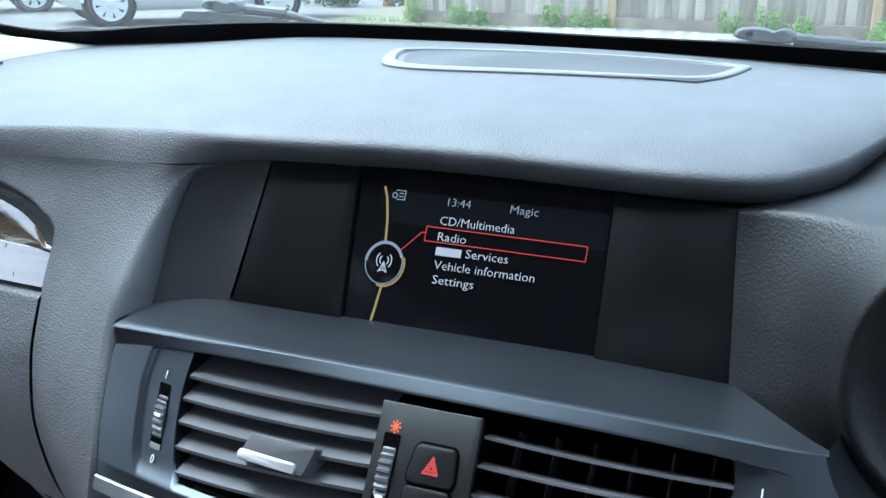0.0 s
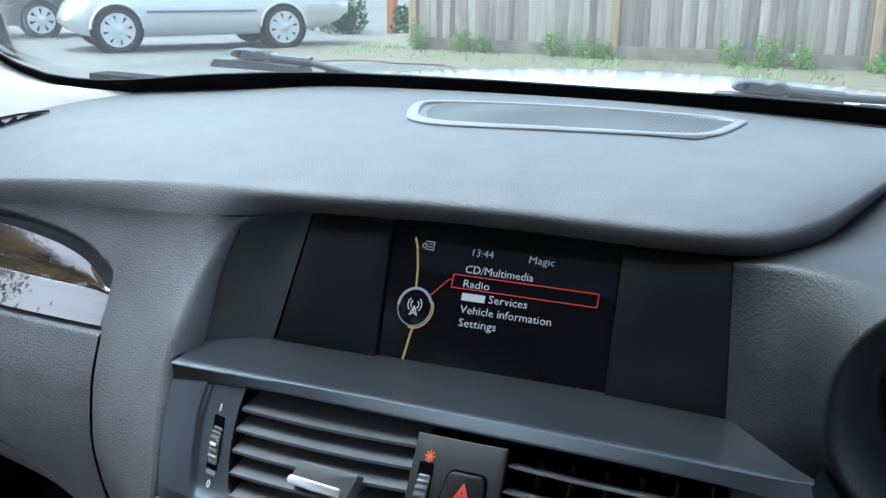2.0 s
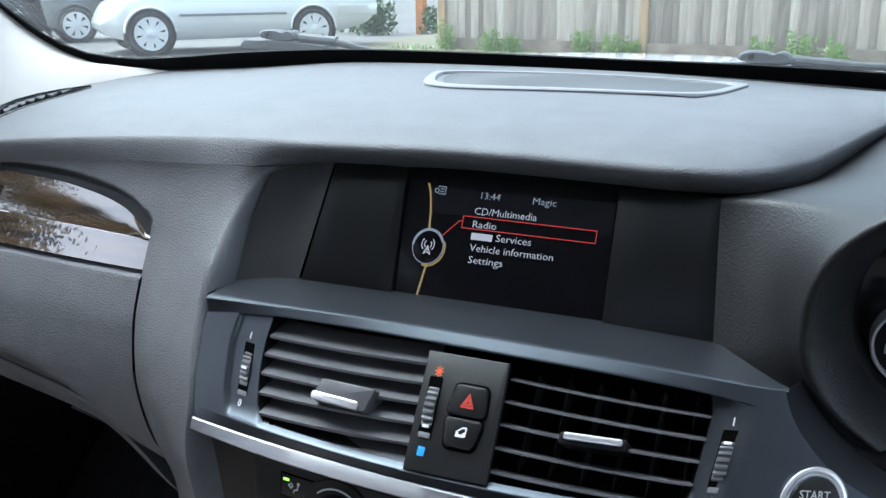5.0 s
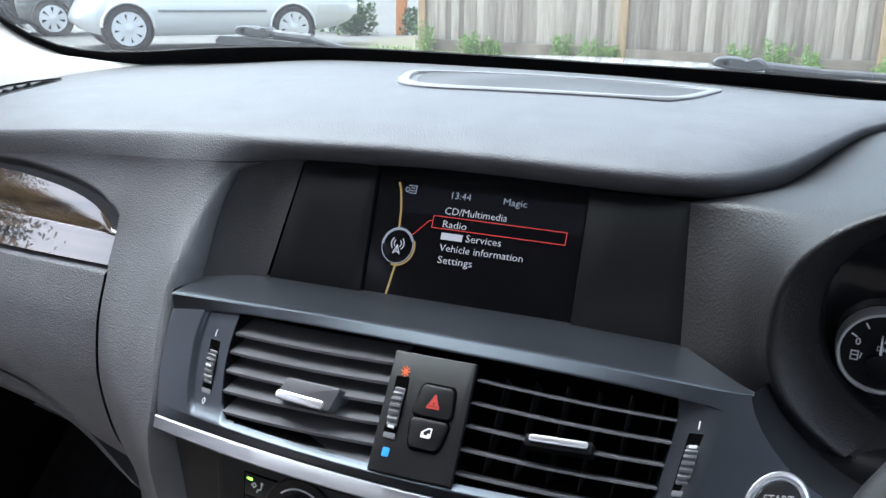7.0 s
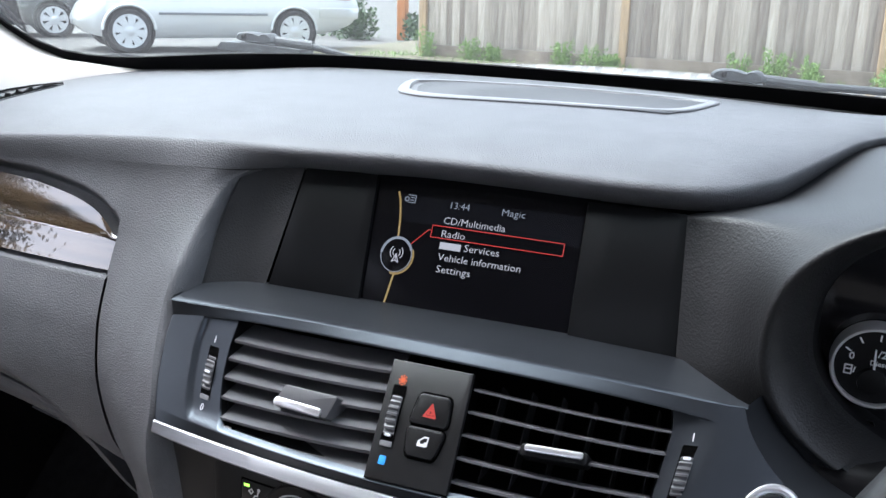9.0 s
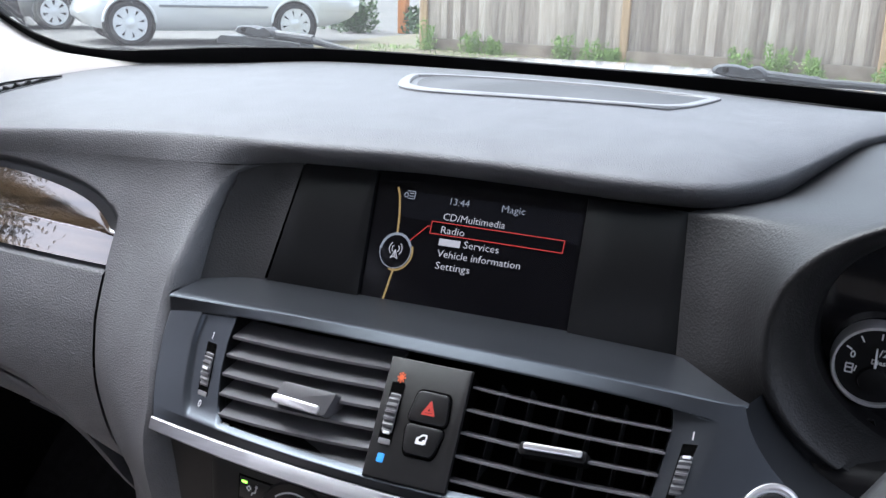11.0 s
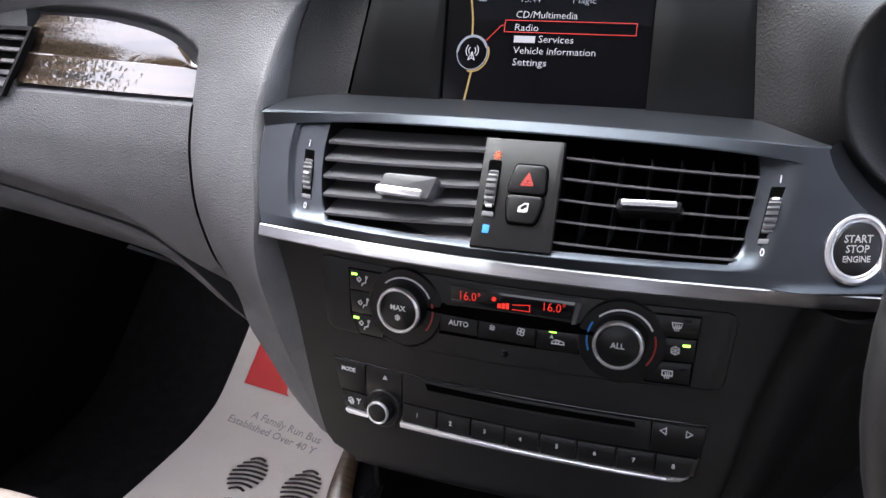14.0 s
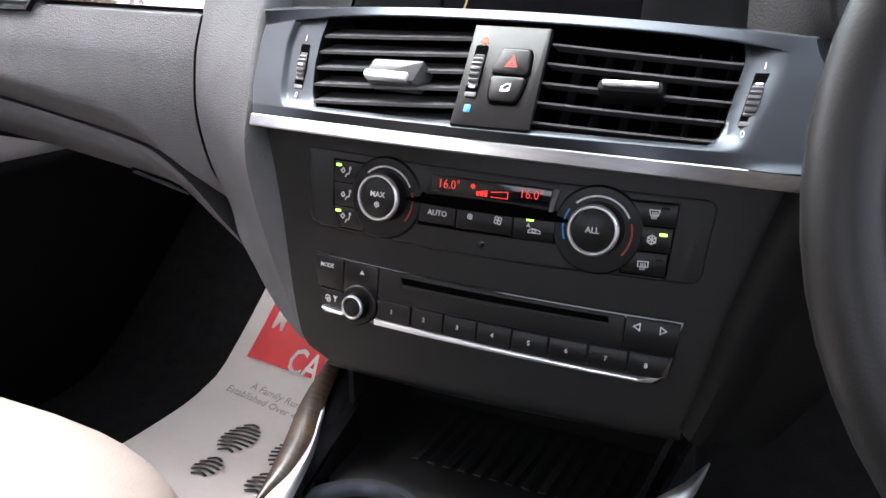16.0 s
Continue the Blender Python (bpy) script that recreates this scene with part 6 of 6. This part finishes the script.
# ---- parked cars ----
TYRE = material("tyre_rubber", (0.02, 0.02, 0.021), 0.8, noise_scale=30, vary=0.2)
RIM = material("silver_alloy", (0.6, 0.61, 0.63), 0.35, metal=0.8, noise_scale=20, vary=0.05)
GLASSDARK = material("dark_car_glass", (0.01, 0.012, 0.013), 0.05, noise_scale=3, vary=0.3)
LAMP = material("red_lamp_lens", (0.45, 0.015, 0.02), 0.2, coat=1.0, noise_scale=20, vary=0.1)
TRIMGREY = material("grey_bump_strip", (0.16, 0.17, 0.18), 0.5, noise_scale=20, vary=0.1)


def parked_car(label, paint, front, rear, wheelbase, spokes):
    """A hatchback on its near-side wheel points; x towards the nose, y out of the near side, z up."""
    f, r = Vector(front), Vector(rear)
    ahead = (f - r).normalized()
    m = SLOPE @ Matrix.Translation(r) @ Matrix(((ahead.x, -ahead.y, 0, 0), (ahead.y, ahead.x, 0, 0), (0, 0, 1, 0), (0, 0, 0, 1)))
    ob = thing("parked_car", label, "car", at=m @ Vector((1.2, -0.8, 0)))

    def add(name, bm, mat, parent=ob, tag=""):
        bm.transform(m)
        return part(name, bm, mat, parent, tag)

    def turned(cx, rings, n=40):
        return loft([[(cx + rr * math.cos(2 * math.pi * i / n), y, 0.31 + rr * math.sin(2 * math.pi * i / n)) for i in range(n)] for rr, y in rings])
    top = smoothstep_curve([(-1.18, 0.76), (-1.1, 0.92), (-0.6, 0.97), (0.4, 0.93), (1.4, 0.92), (2.4, 0.87), (2.8, 0.79), (3.0, 0.66), (3.1, 0.5)])
    low = smoothstep_curve([(-1.18, 0.52), (-1.0, 0.4), (-0.6, 0.29), (0, 0.22), (2.6, 0.2), (2.9, 0.24), (3.1, 0.38)])
    tuck = smoothstep_curve([(-1.18, 0.24), (-1.0, 0.1), (-0.5, 0.02), (0.0, 0.0), (2.4, 0.0), (2.8, 0.1), (3.1, 0.42)])

    def section(x):
        zt, zb, q = top(x), low(x), tuck(x)
        zm = lerp(zb, zt, 0.62)
        side = [(0.08, zb), (0.02, zb + 0.06), (-0.02, lerp(zb, zm, 0.6)), (-0.03, zm), (0.0, zt - 0.06), (0.07, zt)]
        return [(x, -q - a, z) for a, z in side] + [(x, -1.72 + q + a, z) for a, z in reversed(side)]
    add("body", loft([section(x) for x in span(-1.18, 3.1, 44)]), paint)
    cab = [(-0.95, 0.95, 0.02), (-0.65, 1.36, 0.12), (0.3, 1.45, 0.14), (1.2, 1.43, 0.14), (1.75, 1.22, 0.1), (2.3, 0.9, 0.02)]
    add("glasshouse", loft([[(x, -0.03 - i, z), (x, -1.69 + i, z), (x, -1.66, 0.86), (x, -0.06, 0.86)] for x, z, i in cab]), GLASSDARK, tag="dark side windows")
    add("roof", grid(lambda x, y: (x, -y, 1.475 - 0.03 * (y - 0.86) ** 2 - 0.05 * (x - 0.7) ** 2), span(-0.65, 1.35, 12), span(0.15, 1.57, 7), 0.02), paint)
    add("side_strip", block(0.42, wheelbase - 0.42, 0.015, 0.04, 0.54, 0.575, 0.004), TRIMGREY, tag="grey rubbing strip")
    add("tail_lamp", block(-0.98, -0.56, -0.16, -0.012, 0.79, 0.92, 0.02), LAMP, tag="red tail lamp")
    add("rear_bumper", loft([[(x, -tuck(x) + o, z) for o, z in ((0.012, 0.5), (0.03, 0.53), (0.034, 0.66), (0.012, 0.69), (-0.05, 0.69), (-0.05, 0.5))] for x in span(-1.16, -0.42, 10)]), paint)
    for wx in (0, wheelbase):
        add("wheel_arch", turned(wx, ((0.36, -0.3), (0.36, 0.034))), BLACK)
        add("arch_lip", loft([[(wx + (0.365 + 0.02 * math.cos(b)) * math.cos(a), 0.03 + 0.02 * math.sin(b), 0.31 + (0.365 + 0.02 * math.cos(b)) * math.sin(a)) for b in (2 * math.pi * j / 8 for j in range(8))] for a in span(0.05, math.pi - 0.05, 24)]), paint)
        w = add("wheel", turned(wx, ((0.2, 0.03), (0.24, 0.05), (0.29, 0.052), (0.31, 0.03), (0.31, -0.12), (0.28, -0.14))), TYRE)
        add("wheel", turned(wx, ((0.28, -1.56), (0.31, -1.6), (0.31, -1.74), (0.24, -1.76))), TYRE)
        hub = merge(turned(wx, ((0.238, 0.03), (0.238, 0.06), (0.205, 0.058), (0.2, 0.03))), turned(wx, ((0.09, 0.03), (0.085, 0.062), (0.05, 0.07)), 24))
        for q in range(spokes):
            a = 2 * math.pi * q / spokes + 0.2
            c, s = math.cos(a), math.sin(a)
            hub = merge(hub, loft([[(wx + c * u - s * v, y, 0.31 + s * u + c * v) for u, v in ((0.05, -0.032), (0.05, 0.032), (0.215, 0.064), (0.215, -0.064))] for y in (0.045, 0.064)]))
        add("wheel_rim", hub, RIM, w, "silver multi-spoke rim")
    return ob


SILVER = material("silver_car_paint", (0.66, 0.67, 0.67), 0.3, metal=0.3, coat=0.8, noise_scale=3, vary=0.03)
DARKGREY = material("dark_grey_car_paint", (0.05, 0.055, 0.06), 0.3, metal=0.2, coat=0.8, noise_scale=3, vary=0.05)

parked_car("silver hatchback parked on the yard beside a fence", SILVER, (-9.09, 10.39, 0), (-7.52, 12.29, 0), 2.46, 8)
parked_car("dark grey car parked behind a silver hatchback", DARKGREY, (-14.5, 10.9, 0), (-12.9, 12.85, 0), 2.5, 7)
parked_car("white car parked far across the yard", WHITEPAINT, (-22.8, 17.4, 0), (-21.2, 19.4, 0), 2.5, 7)

# ---- orange post, shrub and weeds ----
ORANGEWOOD = material("orange_stained_wood", (0.5, 0.19, 0.06), 0.8, noise_scale=8, vary=0.15, stretch=(4, 4, 0.6))
post = out_part("gate_post", block(-7.95, -7.77, 16.95, 17.13, 0, 2.0, 0.01), ORANGEWOOD, None)
tagged(post, "orange-stained wooden gate post beside shrubs", "post")
LEAF = material("weed_leaf", (0.1, 0.2, 0.03), 0.6, noise_scale=9, vary=0.3, color2=(0.2, 0.32, 0.07))
SHRUB = material("shrub_leaf", (0.03, 0.075, 0.02), 0.6, noise_scale=5, vary=0.3, color2=(0.07, 0.13, 0.04))


def clump(name, label, category, group, x, y, w, h, leaves, size, mat, seed):
    """Upright stems with many small bent leaves, uneven and open."""
    rn = random.Random(seed)
    bm = bmesh.new()
    stalks = [(w * rn.random() ** 0.6, rn.uniform(0, 2 * math.pi), h * rn.uniform(0.35, 1.0)) for _ in range(14)]
    for _ in range(leaves):
        r, a, tall = rn.choice(stalks)
        z = tall * rn.random() ** 0.8
        spread = 0.22 * w * (1.15 - z / h)
        p = Vector((x + r * (0.75 + 0.25 * z / h) * math.cos(a) + rn.gauss(0, spread), y + 0.6 * r * math.sin(a) + rn.gauss(0, spread), z))
        d = Vector((rn.gauss(0, 1), rn.gauss(0, 1), abs(rn.gauss(0.5, 0.6)))).normalized()
        s = d.cross(Vector((rn.gauss(0, 1), rn.gauss(0, 1), rn.gauss(0, 1)))).normalized()
        k = size * rn.uniform(0.6, 1.3)
        n = d.cross(s) * 0.2
        vs = [bm.verts.new(q) for q in (p, p + d * k * 0.5 + s * k * 0.28 + n * k, p + d * k, p + d * k * 0.5 - s * k * 0.28 + n * k)]
        bm.faces.new(vs)
    bm.transform(SLOPE)
    th = thing(name, label, category, group, at=SLOPE @ Vector((x, y, 0)))
    part("foliage", bm, mat, th)
    st = bmesh.new()
    for _ in range(7):
        a = rn.uniform(0, 6.28)
        st = merge(st, tube([(x, y, 0), (x + 0.3 * w * math.cos(a), y + 0.2 * w * math.sin(a), h * 0.4), (x + 0.5 * w * math.cos(a), y + 0.3 * w * math.sin(a), h * 0.8)], 0.006, 5))
    st.transform(SLOPE)
    part("stems", st, mat, th)


for k, (x, w, h) in enumerate(((-5.25, 0.28, 0.42), (-4.5, 0.22, 0.32), (-4.15, 0.2, 0.25), (-3.05, 0.2, 0.36), (-2.65, 0.26, 0.3), (-2.38, 0.2, 0.22), (-0.75, 0.18, 0.3), (-0.35, 0.3, 0.36), (0.05, 0.2, 0.3), (0.9, 0.3, 0.28))):
    clump("weed", "bright green weed clump growing at fence foot", "weed", "weeds along the fence", x, FENCE_Y(x) - 0.22, 0.85 * w, 1.15 * h, 850, 0.03, LEAF, 20 + k)
for k, (x, y, w, h) in enumerate(((-8.5, 16.3, 0.42, 0.6), (-7.4, 16.9, 0.35, 0.5), (-9.6, 17.2, 0.8, 1.3))):
    clump("shrub", "dark green shrub behind parked car", "shrub", "shrubs by the gate", x, y, w, h, 1100, 0.1, SHRUB, 50 + k)

# strip of soil and grass at the fence foot
SOIL = material("soil_and_grass_verge", (0.13, 0.1, 0.07), 0.95, noise_scale=3, vary=0.3, color2=(0.085, 0.09, 0.045), bump=0.8, bump_scale=25)
bm = grid(lambda x, v: SLOPE @ Vector((x, FENCE_Y(x) + 4.6 * max(0, min(1, (-5.5 - x) / 0.25)) * (1 - v) - (2.3 + 0.3 * math.sin(1.7 * x) + 0.12 * math.sin(5.1 * x)) * v, 0.03 * (1 - v) + 0.012)), span(-7.3, 5, 90), span(0, 1, 8))
tagged(part("verge", bm, SOIL), "strip of brown soil and thin grass", "verge", kind="structure")

# thin grass and low growth on the verge
rg = random.Random(9)
bm = bmesh.new()
for _ in range(4200):
    x = rg.uniform(-6.3, 4.8)
    thick = 0.5 + 0.5 * math.sin(2.1 * x) * math.sin(5.3 * x + 1)
    if rg.random() > 0.25 + 0.75 * thick:
        continue
    y = FENCE_Y(x) - 0.03 - 1.7 * rg.random() ** 2.4
    h = rg.uniform(0.03, 0.1) * (0.6 + thick)
    a, lean = rg.uniform(0, 6.28), rg.uniform(0.1, 0.6) * h
    c, s = math.cos(a), math.sin(a)
    bm.faces.new([bm.verts.new(SLOPE @ Vector(p)) for p in ((x - 0.006 * c, y - 0.006 * s, 0.01), (x + 0.006 * c, y + 0.006 * s, 0.01), (x + lean * s + 0.004 * c, y - lean * c, 0.6 * h), (x + 1.6 * lean * s, y - 1.6 * lean * c, h))])
tagged(part("verge_grass", bm, LEAF), "thin green grass along the fence foot", "grass", kind="stuff")

# ---- trees beside the yard, mirrored in the lacquered inlay ----
BARK = material("grey_brown_bark", (0.09, 0.07, 0.05), 0.9, noise_scale=8, vary=0.3, stretch=(3, 3, 0.5), bump=0.6, bump_scale=40)
AUTUMN = material("turning_leaf", (0.13, 0.082, 0.028), 0.7, noise_scale=2, vary=0.4, color2=(0.085, 0.1, 0.035))


def tree(x, y, h, seed):
    rn = random.Random(seed)
    th = thing("tree", "broad tree with turning brown and green leaves", "tree", "trees beside the yard", at=SLOPE @ Vector((x, y, 0)))
    wood_bm = tube([(x, y, 0), (x + 0.05, y, h * 0.2), (x - 0.05, y + 0.1, h * 0.5), (x, y, h * 0.8)], lambda s: 0.2 * (1 - 0.8 * s), 10)
    tips = []
    for _ in range(22):
        a, z = rn.uniform(0, 6.28), h * rn.uniform(0.3, 0.7)
        r = h * rn.uniform(0.2, 0.36)
        tip = Vector((x + r * math.cos(a), y + r * math.sin(a), z + h * rn.uniform(0.08, 0.28)))
        tips.append(tip)
        wood_bm = merge(wood_bm, tube([(x, y, z), (x + 0.5 * r * math.cos(a), y + 0.5 * r * math.sin(a), z + 0.1 * h), tip], lambda s: 0.07 * (1 - 0.8 * s), 6))
    wood_bm.transform(SLOPE)
    part("trunk", wood_bm, BARK, th)
    bm = bmesh.new()
    for _ in range(75000):
        c = rn.choice(tips) + Vector((rn.gauss(0, 1), rn.gauss(0, 1), rn.gauss(0, 0.8))) * h * 0.065
        d = Vector((rn.gauss(0, 1), rn.gauss(0, 1), rn.gauss(0, 1))).normalized()
        e = d.cross(Vector((rn.gauss(0, 1), rn.gauss(0, 1), 1))).normalized()
        k = rn.uniform(0.03, 0.06)
        bm.faces.new([bm.verts.new(q) for q in (c, c + d * k + e * k * 0.5, c + d * 2 * k, c + d * k - e * k * 0.5)])
    bm.transform(SLOPE)
    part("crown", bm, AUTUMN, th)


tree(-10.1, -3.3, 8.2, 1)
tree(-8.4, -8.4, 5.9, 2)
tree(-10.2, -14.0, 6.3, 3)
